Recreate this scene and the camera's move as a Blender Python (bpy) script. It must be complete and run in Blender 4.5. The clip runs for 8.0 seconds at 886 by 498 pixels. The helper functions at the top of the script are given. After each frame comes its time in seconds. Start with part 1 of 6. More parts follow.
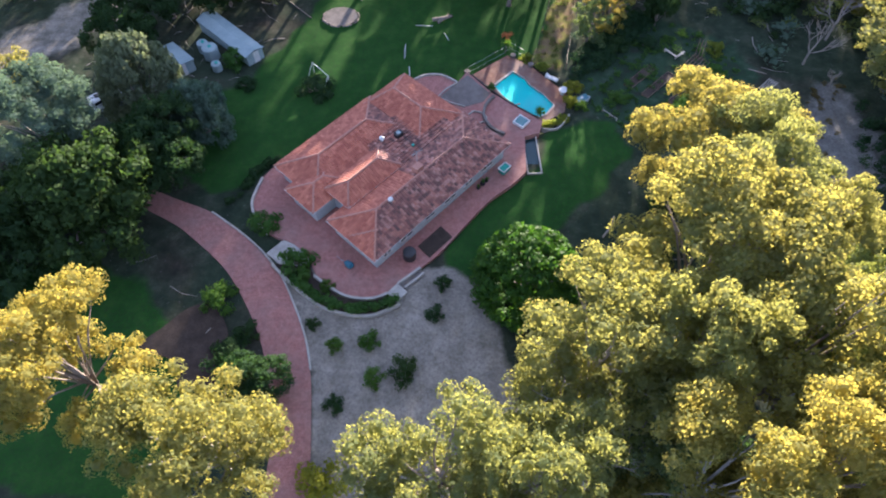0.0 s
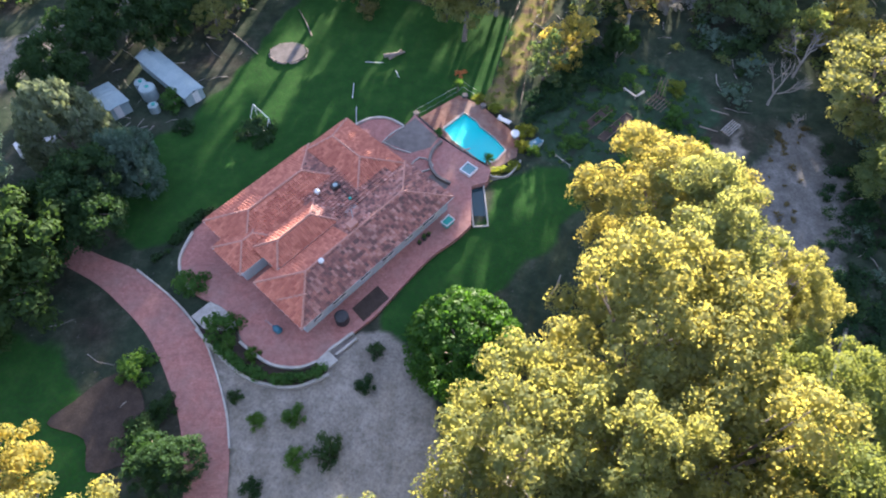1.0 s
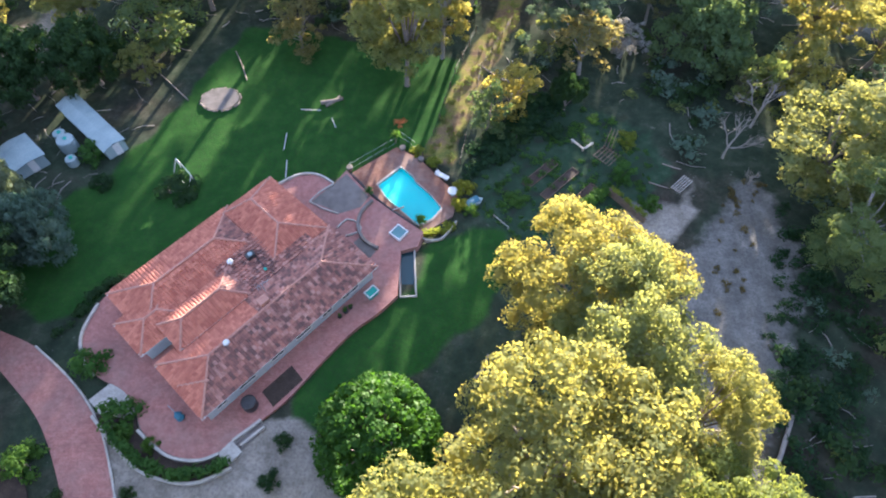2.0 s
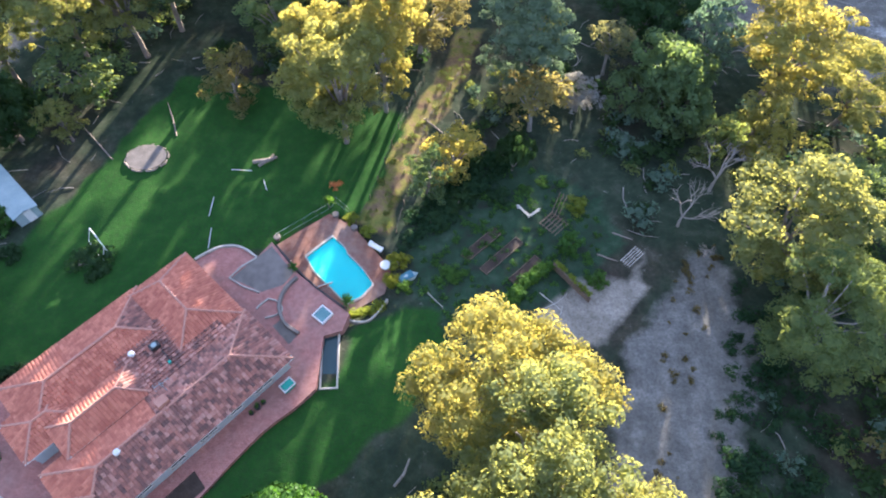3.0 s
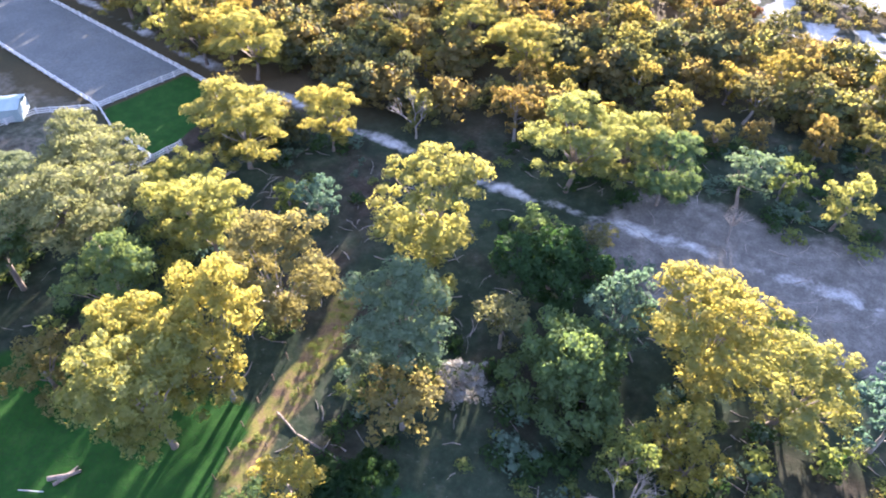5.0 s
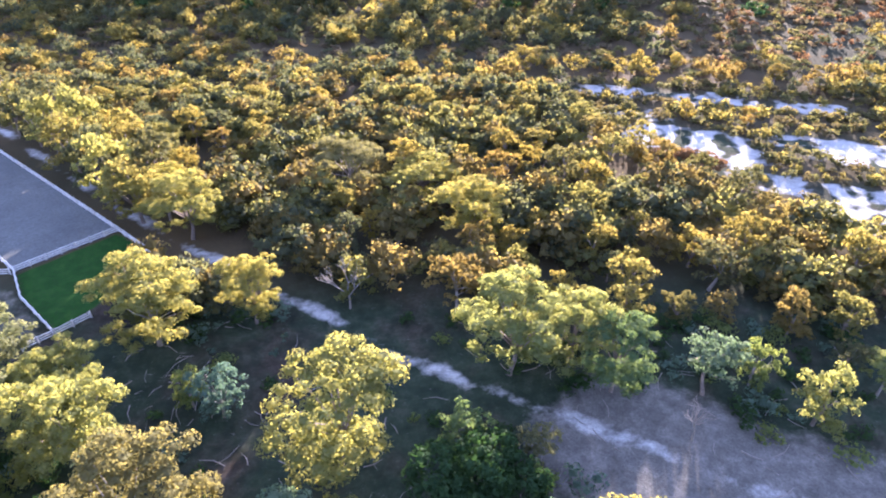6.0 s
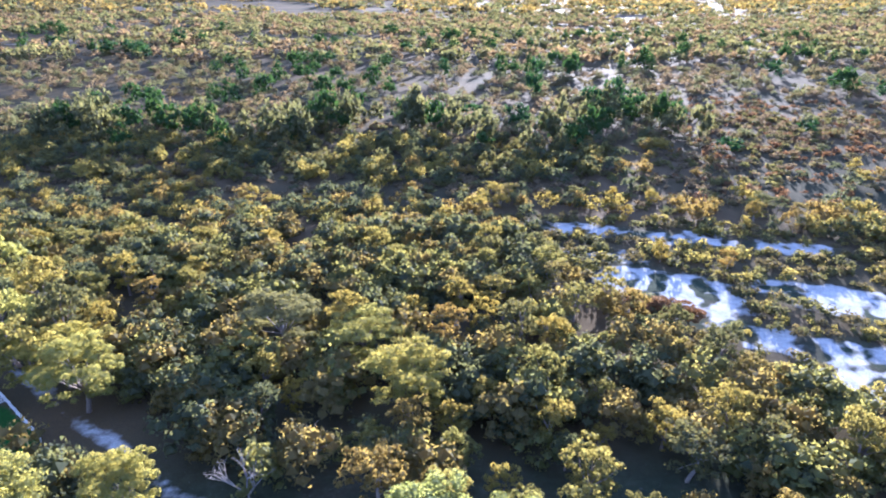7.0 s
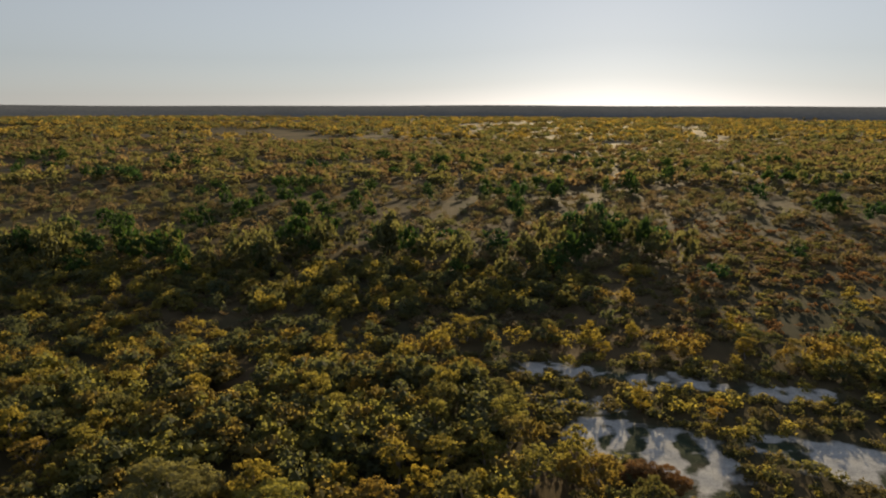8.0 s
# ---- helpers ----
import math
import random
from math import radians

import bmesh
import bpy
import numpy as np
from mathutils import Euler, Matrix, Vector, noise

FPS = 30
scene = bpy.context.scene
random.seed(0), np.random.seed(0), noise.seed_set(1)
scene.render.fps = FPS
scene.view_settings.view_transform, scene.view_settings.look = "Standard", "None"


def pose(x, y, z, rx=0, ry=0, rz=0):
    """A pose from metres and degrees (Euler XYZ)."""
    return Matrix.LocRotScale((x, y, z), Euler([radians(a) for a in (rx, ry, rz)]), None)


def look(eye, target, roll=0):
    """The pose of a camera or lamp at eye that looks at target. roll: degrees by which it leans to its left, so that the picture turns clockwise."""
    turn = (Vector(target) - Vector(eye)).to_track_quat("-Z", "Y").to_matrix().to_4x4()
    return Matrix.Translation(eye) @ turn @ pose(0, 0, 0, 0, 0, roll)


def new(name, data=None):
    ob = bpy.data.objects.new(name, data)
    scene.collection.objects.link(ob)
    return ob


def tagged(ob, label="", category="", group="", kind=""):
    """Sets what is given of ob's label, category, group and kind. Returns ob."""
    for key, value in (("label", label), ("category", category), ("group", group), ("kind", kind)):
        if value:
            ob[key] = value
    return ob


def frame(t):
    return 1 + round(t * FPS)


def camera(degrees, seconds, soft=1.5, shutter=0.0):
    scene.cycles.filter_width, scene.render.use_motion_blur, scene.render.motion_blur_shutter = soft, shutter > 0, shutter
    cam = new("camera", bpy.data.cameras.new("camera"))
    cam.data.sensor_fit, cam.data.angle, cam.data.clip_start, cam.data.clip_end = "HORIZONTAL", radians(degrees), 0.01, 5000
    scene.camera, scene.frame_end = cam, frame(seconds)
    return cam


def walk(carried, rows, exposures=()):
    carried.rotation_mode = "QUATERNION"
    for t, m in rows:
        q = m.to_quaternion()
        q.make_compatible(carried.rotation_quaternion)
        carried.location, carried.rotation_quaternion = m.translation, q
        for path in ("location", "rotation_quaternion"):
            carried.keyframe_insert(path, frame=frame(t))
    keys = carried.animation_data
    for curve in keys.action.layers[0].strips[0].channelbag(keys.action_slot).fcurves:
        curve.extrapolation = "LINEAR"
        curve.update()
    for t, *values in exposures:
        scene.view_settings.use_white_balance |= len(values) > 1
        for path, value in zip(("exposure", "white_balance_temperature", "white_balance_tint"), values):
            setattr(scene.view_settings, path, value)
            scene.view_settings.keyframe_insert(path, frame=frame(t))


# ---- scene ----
# A drone flies over a tiled house in woodland at 62 m and lifts its view to the horizon.
cam = camera(70.9, 8.0, soft=2.05)
METRES, EYE, TILT, LEAN, TURN = 120.0, 62.3, -58.4, 0.0, 0.0
ROWS = [
    (0.0, 0.0, 0.0, 0.0, 0.0, 0.0, -0.0),
    (0.5, 0.0259, 0.0155, 0.0268, -0.06, 0.04, 0.02),
    (1.0, 0.0562, 0.0324, 0.0553, -0.14, 0.03, 0.09),
    (1.5, 0.0909, 0.051, 0.0859, -0.19, 0.07, 0.04),
    (2.0, 0.1244, 0.0711, 0.1192, -0.21, 0.19, 0.01),
    (3.5, 0.2192, 0.1375, 0.2312, -0.41, 0.76, -0.18),
    (4.0, 0.2511, 0.1625, 0.2727, -0.44, 3.3, -0.2),
    (4.5, 0.2843, 0.1893, 0.3169, -0.43, 7.9, -0.22),
    (5.0, 0.3213, 0.2176, 0.361, -0.45, 13.2, -0.21),
    (6.5, 0.4521, 0.3066, 0.5155, -0.22, 29.32, -0.23),
    (7.0, 0.496, 0.3419, 0.572, -0.19, 34.71, -0.18),
    (7.5, 0.5434, 0.3785, 0.6302, -0.15, 40.09, -0.12),
    (8.0, 0.59, 0.4163, 0.6894, -0.14, 45.47, -0.13),
]
EXPOSURES = [(0.0, 2.76, 5100, 24), (1.0, 3.1, 5150, 23), (2.2, 3.28, 5100, 20), (3.5, 3.4, 5050, 20), (4.5, 3.42, 5000, 22), (5.2, 3.62, 5000, 32), (6.6, 3.16, 4550, 36), (7.0, 3.0, 4300, 29), (7.5, 2.05, 4850, 30), (8.0, 0.88, 6500, 12)]
walk(cam, [(t, pose(0, 0, EYE, TILT, LEAN, TURN) @ pose(METRES * x, METRES * y, METRES * z, 90 + pitch, roll, yaw)) for t, x, y, z, yaw, pitch, roll in ROWS], EXPOSURES)

# ---------------------------------------------------------------- light
SUN_AZ, SUN_EL = 15.0, 7.6   # degrees to the right of +y, and above the horizon
world = bpy.data.worlds.new("sky")
scene.world = world
world.use_nodes = True
wn, wl = world.node_tree.nodes, world.node_tree.links
wn.clear()
sky = wn.new("ShaderNodeTexSky")
sky.sky_type = "NISHITA"
sky.sun_disc = False
sky.sun_elevation, sky.sun_rotation = radians(SUN_EL), radians(SUN_AZ)
sky.air_density, sky.dust_density, sky.ozone_density = 1.0, 0.1, 4.0
hue = wn.new("ShaderNodeHueSaturation")
hue.inputs["Saturation"].default_value = 0.34
even = wn.new("ShaderNodeGamma")
even.inputs["Gamma"].default_value = 0.65
back = wn.new("ShaderNodeBackground")
back.inputs["Strength"].default_value = 0.11
wout = wn.new("ShaderNodeOutputWorld")
wl.new(sky.outputs["Color"], even.inputs["Color"])
wl.new(even.outputs["Color"], hue.inputs["Color"])
wl.new(hue.outputs["Color"], back.inputs["Color"])
wl.new(back.outputs["Background"], wout.inputs["Surface"])
sun = new("sun", bpy.data.lights.new("sun", "SUN"))
sun.data.energy, sun.data.angle, sun.data.color = 5.0, radians(0.9), (1.0, 0.77, 0.45)
sa, se = radians(SUN_AZ), radians(SUN_EL)
sun_dir = Vector((math.sin(sa) * math.cos(se), math.cos(sa) * math.cos(se), math.sin(se)))
sun.matrix_world = look(sun_dir * 400 + Vector((0, 60, 0)), (0, 60, 0))
scene.view_settings.exposure = 0.0

# ---------------------------------------------------------------- materials
def shader(name):
    m = bpy.data.materials.new(name)
    m.use_nodes = True
    n, l = m.node_tree.nodes, m.node_tree.links
    return m, n, l, n["Principled BSDF"]


def noise_node(n, l, coords, scale, detail=4.0, rough=0.6):
    t = n.new("ShaderNodeTexNoise")
    t.inputs["Scale"].default_value, t.inputs["Detail"].default_value, t.inputs["Roughness"].default_value = scale, detail, rough
    l.new(coords, t.inputs["Vector"])
    return t.outputs["Fac"]


def ramp(n, l, fac, stops):
    r = n.new("ShaderNodeValToRGB")
    while len(r.color_ramp.elements) < len(stops):
        r.color_ramp.elements.new(0.5)
    for e, (p, c) in zip(r.color_ramp.elements, stops):
        e.position, e.color = p, (*c, 1)
    l.new(fac, r.inputs["Fac"])
    return r.outputs["Color"]


def blend(n, l, fac, a, b, mode="MIX"):
    m = n.new("ShaderNodeMix")
    m.data_type, m.blend_type = "RGBA", mode
    for s, v in ((m.inputs[0], fac), (m.inputs[6], a), (m.inputs[7], b)):
        if isinstance(v, (int, float)):
            s.default_value = v
        elif isinstance(v, tuple):
            s.default_value = (*v, 1)
        else:
            l.new(v, s)
    return m.outputs[2]


def plain(name, a, b, scale=2.0, rough=0.8, metal=0.0, bump=0.2, fine=25.0, per_object=0.0):
    """A surface that wanders between two colours at two scales, with fine relief."""
    m, n, l, p = shader(name)
    co = n.new("ShaderNodeTexCoord").outputs["Object"]
    if per_object:
        geo = n.new("ShaderNodeNewGeometry").outputs["Position"]
        co = geo
    big, small = noise_node(n, l, co, scale), noise_node(n, l, co, fine, 3)
    c = ramp(n, l, big, [(0.3, a), (0.7, b)])
    dark = tuple(0.55 * v for v in a)
    c = blend(n, l, ramp(n, l, small, [(0.35, (0.5, 0.5, 0.5)), (0.65, (0, 0, 0))]), c, dark)
    if per_object:
        rnd = n.new("ShaderNodeObjectInfo").outputs["Random"]
        c = blend(n, l, 1.0, c, ramp(n, l, rnd, [(0, (1 - per_object,) * 3), (1, (1 + per_object,) * 3)]), "MULTIPLY")
    l.new(c, p.inputs["Base Color"])
    p.inputs["Roughness"].default_value, p.inputs["Metallic"].default_value = rough, metal
    if bump:
        b_ = n.new("ShaderNodeBump")
        b_.inputs["Strength"].default_value, b_.inputs["Distance"].default_value = bump, 0.03
        l.new(small, b_.inputs["Height"])
        l.new(b_.outputs["Normal"], p.inputs["Normal"])
    return m


def leafy(name, dark, light, glow, through_part=0.5, rough=0.8):
    """Foliage: diffuse and translucent leaves that differ from leaf to leaf, clump to clump and tree to tree."""
    m, n, l, p = shader(name)
    geo = n.new("ShaderNodeNewGeometry")
    isl = geo.outputs["Random Per Island"]
    clump = noise_node(n, l, geo.outputs["Position"], 0.35, 3)
    c = ramp(n, l, isl, [(0.0, dark), (1.0, light)])
    c = blend(n, l, ramp(n, l, clump, [(0.3, (0, 0, 0)), (0.75, (0.8, 0.8, 0.8))]), c, light)
    rnd = n.new("ShaderNodeObjectInfo").outputs["Random"]
    c = blend(n, l, 1.0, c, ramp(n, l, rnd, [(0.0, (0.82, 0.92, 1.1)), (0.5, (1, 1, 1)), (1.0, (1.15, 1.05, 0.85))]), "MULTIPLY")
    l.new(c, p.inputs["Base Color"])
    p.inputs["Roughness"].default_value = rough
    p.inputs["Specular IOR Level"].default_value = 0.08
    tr = n.new("ShaderNodeBsdfTranslucent")
    l.new(blend(n, l, 1.0, c, glow, "MULTIPLY"), tr.inputs["Color"])
    mix = n.new("ShaderNodeMixShader")
    mix.inputs[0].default_value = through_part
    l.new(p.outputs["BSDF"], mix.inputs[1])
    l.new(tr.outputs["BSDF"], mix.inputs[2])
    l.new(mix.outputs["Shader"], n["Material Output"].inputs["Surface"])
    return m


LEAF = {
    "gum": leafy("gum_leaf", (0.13, 0.158, 0.062), (0.212, 0.23, 0.092), (2.25, 1.84, 0.8), 0.57),
    "green": leafy("green_gum_leaf", (0.075, 0.12, 0.055), (0.14, 0.185, 0.078), (1.9, 1.7, 0.75), 0.5),
    "brown": leafy("olive_brown_leaf", (0.115, 0.12, 0.06), (0.18, 0.178, 0.085), (1.75, 1.55, 0.85), 0.54),
    "pale": leafy("pale_leaf", (0.12, 0.145, 0.085), (0.2, 0.22, 0.12), (1.3, 1.3, 0.9), 0.45),
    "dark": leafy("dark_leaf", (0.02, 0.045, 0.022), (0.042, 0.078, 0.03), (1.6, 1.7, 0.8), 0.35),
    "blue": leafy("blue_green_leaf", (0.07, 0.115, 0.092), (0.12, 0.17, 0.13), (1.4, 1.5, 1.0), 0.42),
    "mango": leafy("broad_leaf", (0.022, 0.06, 0.015), (0.06, 0.13, 0.022), (1.8, 1.9, 0.5), 0.38, 0.5),
    "pink": leafy("blossom_leaf", (0.19, 0.175, 0.14), (0.28, 0.26, 0.21), (1.1, 1.05, 1.0), 0.3),
    "shrub": leafy("shrub_leaf", (0.035, 0.085, 0.022), (0.085, 0.16, 0.035), (1.6, 1.7, 0.7), 0.4),
    "rust": leafy("rust_heath_leaf", (0.115, 0.076, 0.04), (0.175, 0.112, 0.055), (1.5, 1.25, 0.9)),
    "umber": leafy("umber_leaf", (0.09, 0.085, 0.045), (0.14, 0.125, 0.06), (1.5, 1.35, 0.9), 0.45),
    # far and plain leaves hold distance brightness and haze tone in their colour
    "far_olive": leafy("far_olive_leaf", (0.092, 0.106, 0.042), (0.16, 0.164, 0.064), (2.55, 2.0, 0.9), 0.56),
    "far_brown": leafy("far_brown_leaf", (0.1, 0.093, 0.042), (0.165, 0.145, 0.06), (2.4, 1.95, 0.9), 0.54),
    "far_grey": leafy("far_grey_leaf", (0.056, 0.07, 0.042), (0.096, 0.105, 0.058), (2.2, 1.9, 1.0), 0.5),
    "plain_olive": leafy("plain_olive_leaf", (0.108, 0.115, 0.055), (0.165, 0.16, 0.072), (1.5, 1.4, 0.95), 0.5),
    "plain_brown": leafy("plain_brown_leaf", (0.14, 0.112, 0.062), (0.2, 0.155, 0.085), (1.5, 1.3, 0.95), 0.5),
    "lime": leafy("lime_leaf", (0.13, 0.16, 0.03), (0.23, 0.25, 0.04), (1.6, 1.6, 0.6)),
}
BARK = plain("bark", (0.16, 0.13, 0.11), (0.34, 0.29, 0.25), 1.5, 0.9, bump=0.6, fine=9)
PALE_BARK = plain("pale_bark", (0.22, 0.2, 0.18), (0.38, 0.35, 0.32), 1.2, 0.85, bump=0.4, fine=7)
def tiled(name, stops, rough=0.8):
    """Roof tiles that differ from tile to tile, with grime over several of them."""
    m, n, l, p = shader(name)
    g = n.new("ShaderNodeNewGeometry")
    c = ramp(n, l, g.outputs["Random Per Island"], stops)
    co = g.outputs["Position"]
    c = blend(n, l, ramp(n, l, noise_node(n, l, co, 0.7, 5, 0.7), [(0.45, (0, 0, 0)), (0.7, (0.7, 0.7, 0.7))]), c, stops[0][1])
    c = blend(n, l, ramp(n, l, noise_node(n, l, co, 14, 3), [(0.35, (0.5, 0.5, 0.5)), (0.6, (0, 0, 0))]), c, tuple(0.6 * v for v in stops[0][1]))
    l.new(c, p.inputs["Base Color"])
    p.inputs["Roughness"].default_value = rough
    return m


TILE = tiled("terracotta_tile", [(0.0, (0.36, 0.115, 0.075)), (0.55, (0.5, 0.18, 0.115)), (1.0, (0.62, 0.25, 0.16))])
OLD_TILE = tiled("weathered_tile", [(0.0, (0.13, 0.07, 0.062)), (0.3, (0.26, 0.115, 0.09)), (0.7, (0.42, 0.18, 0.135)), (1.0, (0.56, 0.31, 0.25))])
CAPPING = plain("ridge_capping", (0.4, 0.19, 0.14), (0.56, 0.31, 0.24), 1.0, 0.75)
WALL = plain("painted_wall", (0.42, 0.47, 0.5), (0.52, 0.56, 0.58), 0.7, 0.8, bump=0.1)
WHITE = plain("white_paint", (0.68, 0.69, 0.7), (0.8, 0.8, 0.8), 2.0, 0.5, bump=0.05)
def paving(name, a, b_, moss):
    """Brick paving: colour wanders from brick to brick, with large dark stains and mossy patches."""
    m, n, l, p = shader(name)
    co = n.new("ShaderNodeNewGeometry").outputs["Position"]
    br = n.new("ShaderNodeTexBrick")
    br.inputs["Scale"].default_value, br.inputs["Mortar Size"].default_value = 2.2, 0.012
    br.inputs["Color1"].default_value, br.inputs["Color2"].default_value, br.inputs["Mortar"].default_value = (*a, 1), (*b_, 1), (*(0.6 * v for v in a), 1)
    l.new(co, br.inputs["Vector"])
    c = blend(n, l, ramp(n, l, noise_node(n, l, co, 0.22, 5, 0.65), [(0.42, (0, 0, 0)), (0.7, (0.75, 0.75, 0.75))]), br.outputs["Color"], moss)
    c = blend(n, l, ramp(n, l, noise_node(n, l, co, 1.6, 5, 0.7), [(0.35, (0.45, 0.45, 0.45)), (0.6, (0, 0, 0))]), c, tuple(0.5 * v for v in a))
    l.new(c, p.inputs["Base Color"])
    p.inputs["Roughness"].default_value = 0.85
    return m


BRICK = paving("red_brick_paving", (0.33, 0.14, 0.12), (0.45, 0.215, 0.185), (0.29, 0.19, 0.17))
DECK_BRICK = paving("worn_deck_brick", (0.19, 0.082, 0.055), (0.26, 0.12, 0.085), (0.25, 0.2, 0.175))
STONE = plain("pale_stone", (0.36, 0.34, 0.31), (0.55, 0.52, 0.47), 1.2, 0.85, bump=0.4, fine=8)
CONCRETE = plain("concrete", (0.15, 0.135, 0.125), (0.25, 0.225, 0.21), 0.8, 0.95)
CONCRETE.node_tree.nodes["Principled BSDF"].inputs["Specular IOR Level"].default_value = 0.1
TIN = plain("pale_steel_roof", (0.27, 0.36, 0.39), (0.4, 0.49, 0.51), 0.5, 0.55, bump=0.1)
DARK_METAL = plain("dark_metal", (0.02, 0.02, 0.022), (0.05, 0.05, 0.055), 2.0, 0.5)
WOOD = plain("weathered_wood", (0.12, 0.085, 0.06), (0.24, 0.18, 0.13), 2.0, 0.9, bump=0.4)
RUBBER = plain("rubber", (0.015, 0.015, 0.015), (0.03, 0.03, 0.03), 3.0, 0.8)
# soil of the beds, also the dark of the shaded terrace slab
DIRT_AND_SHADE = plain("mulch_and_shade", (0.03, 0.021, 0.016), (0.075, 0.053, 0.04), 0.9, 0.95, bump=0.6, fine=6)
POOL = plain("pool_lining", (0.09, 0.92, 0.97), (0.12, 0.95, 0.98), 0.6, 0.5, bump=0.0)
COPPER = plain("orange_leaves", (0.4, 0.12, 0.03), (0.55, 0.2, 0.06), 2.0, 0.8)
TEAL = plain("teal_plastic", (0.03, 0.3, 0.25), (0.06, 0.4, 0.32), 1.0, 0.5, bump=0.0)
BLUE_PLASTIC = plain("blue_plastic", (0.03, 0.12, 0.18), (0.05, 0.18, 0.26), 1.0, 0.5, bump=0.0)
glass, gn_, gl_, gp_ = shader("window_glass")
gp_.inputs["Base Color"].default_value, gp_.inputs["Roughness"].default_value = (0.02, 0.025, 0.03, 1), 0.06
water, an_, al_, ap_ = shader("pool_water")
ap_.inputs["Base Color"].default_value = (0.85, 1.0, 1.0, 1)
ap_.inputs["Roughness"].default_value, ap_.inputs["IOR"].default_value, ap_.inputs["Transmission Weight"].default_value = 0.03, 1.33, 1.0
rip = an_.new("ShaderNodeBump")
rip.inputs["Strength"].default_value, rip.inputs["Distance"].default_value = 0.25, 0.05
al_.new(noise_node(an_, al_, an_.new("ShaderNodeTexCoord").outputs["Object"], 1.6, 2), rip.inputs["Height"])
al_.new(rip.outputs["Normal"], ap_.inputs["Normal"])


# ---------------------------------------------------------------- mesh helpers
def mesh_of(name, verts, faces, material, smooth=False):
    me = bpy.data.meshes.new(name)
    me.from_pydata([tuple(v) for v in verts], [], [tuple(f) for f in faces])
    me.materials.append(material)
    if smooth:
        me.shade_smooth()
    me.update()
    return me


def leaves_mesh(name, corners, material):
    """corners: n x 3 x 3 array of loose leaf triangles."""
    k = len(corners)
    me = bpy.data.meshes.new(name)
    me.vertices.add(3 * k)
    me.vertices.foreach_set("co", np.ascontiguousarray(corners, dtype=np.float32).ravel())
    me.loops.add(3 * k)
    me.loops.foreach_set("vertex_index", np.arange(3 * k, dtype=np.int32))
    me.polygons.add(k)
    me.polygons.foreach_set("loop_start", np.arange(0, 3 * k, 3, dtype=np.int32))
    me.materials.append(material)
    me.update(calc_edges=True)
    return me


def link_part(name, me, parent, label=""):
    ob = new(name, me)
    ob.parent = parent
    if label:
        ob["label"] = label
    return ob


def part(name, bm, material, parent, label=""):
    me = bpy.data.meshes.new(name)
    bm.to_mesh(me)
    bm.free()
    me.materials.append(material)
    return link_part(name, me, parent, label)


def thing(name, label, category, at=(0, 0, 0), rz=0.0, group="", kind=""):
    ob = new(name)
    ob.matrix_world = pose(*at, 0, 0, rz)
    return tagged(ob, label, category, group, kind)


def box(size, at=(0, 0, 0), rz=0.0, bevel=0.0, rx=0.0, ry=0.0, bm=None):
    """A bevelled block whose base centre stands at at."""
    one = bmesh.new()
    bmesh.ops.create_cube(one, size=1.0)
    bmesh.ops.scale(one, vec=size, verts=one.verts)
    if bevel:
        bmesh.ops.bevel(one, geom=one.edges[:], offset=bevel, segments=1, affect="EDGES")
    bmesh.ops.translate(one, vec=(0, 0, size[2] / 2), verts=one.verts)
    bmesh.ops.transform(one, matrix=pose(*at, rx, ry, rz), verts=one.verts)
    if bm is None:
        return one
    me = bpy.data.meshes.new("tmp")
    one.to_mesh(me)
    bm.from_mesh(me)
    bpy.data.meshes.remove(me)
    one.free()
    return bm


def tube(points, radii, sides=6):
    """Vertices and faces of a tapered tube along points."""
    pts = [Vector(p) for p in points]
    verts, faces = [], []
    for i, p in enumerate(pts):
        d = (pts[min(i + 1, len(pts) - 1)] - pts[max(i - 1, 0)]).normalized()
        a = d.orthogonal().normalized()
        b = d.cross(a)
        for k in range(sides):
            w = 2 * math.pi * k / sides
            verts.append(p + (a * math.cos(w) + b * math.sin(w)) * radii[i])
    for i in range(len(pts) - 1):
        for k in range(sides):
            q = i * sides
            faces.append((q + k, q + (k + 1) % sides, q + sides + (k + 1) % sides, q + sides + k))
    faces.append(tuple(range(sides))[::-1])
    faces.append(tuple(range((len(pts) - 1) * sides, len(pts) * sides)))
    return verts, faces


def tube_bm(points, radii, sides=6):
    bm = bmesh.new()
    v, f = tube(points, radii, sides)
    vs = [bm.verts.new(p) for p in v]
    for face in f:
        bm.faces.new([vs[i] for i in face])
    return bm


def slab(outline, top, bottom, bevel=0.0):
    """A prism over a closed outline."""
    bm = bmesh.new()
    vs = [bm.verts.new((x, y, top)) for x, y in outline]
    f = bm.faces.new(vs)
    f.normal_update()
    if f.normal.z < 0:
        f.normal_flip()
    r = bmesh.ops.extrude_face_region(bm, geom=[f])
    low = [v for v in r["geom"] if isinstance(v, bmesh.types.BMVert)]
    bmesh.ops.translate(bm, vec=(0, 0, bottom - top), verts=low)
    bmesh.ops.recalc_face_normals(bm, faces=bm.faces[:])
    return bm


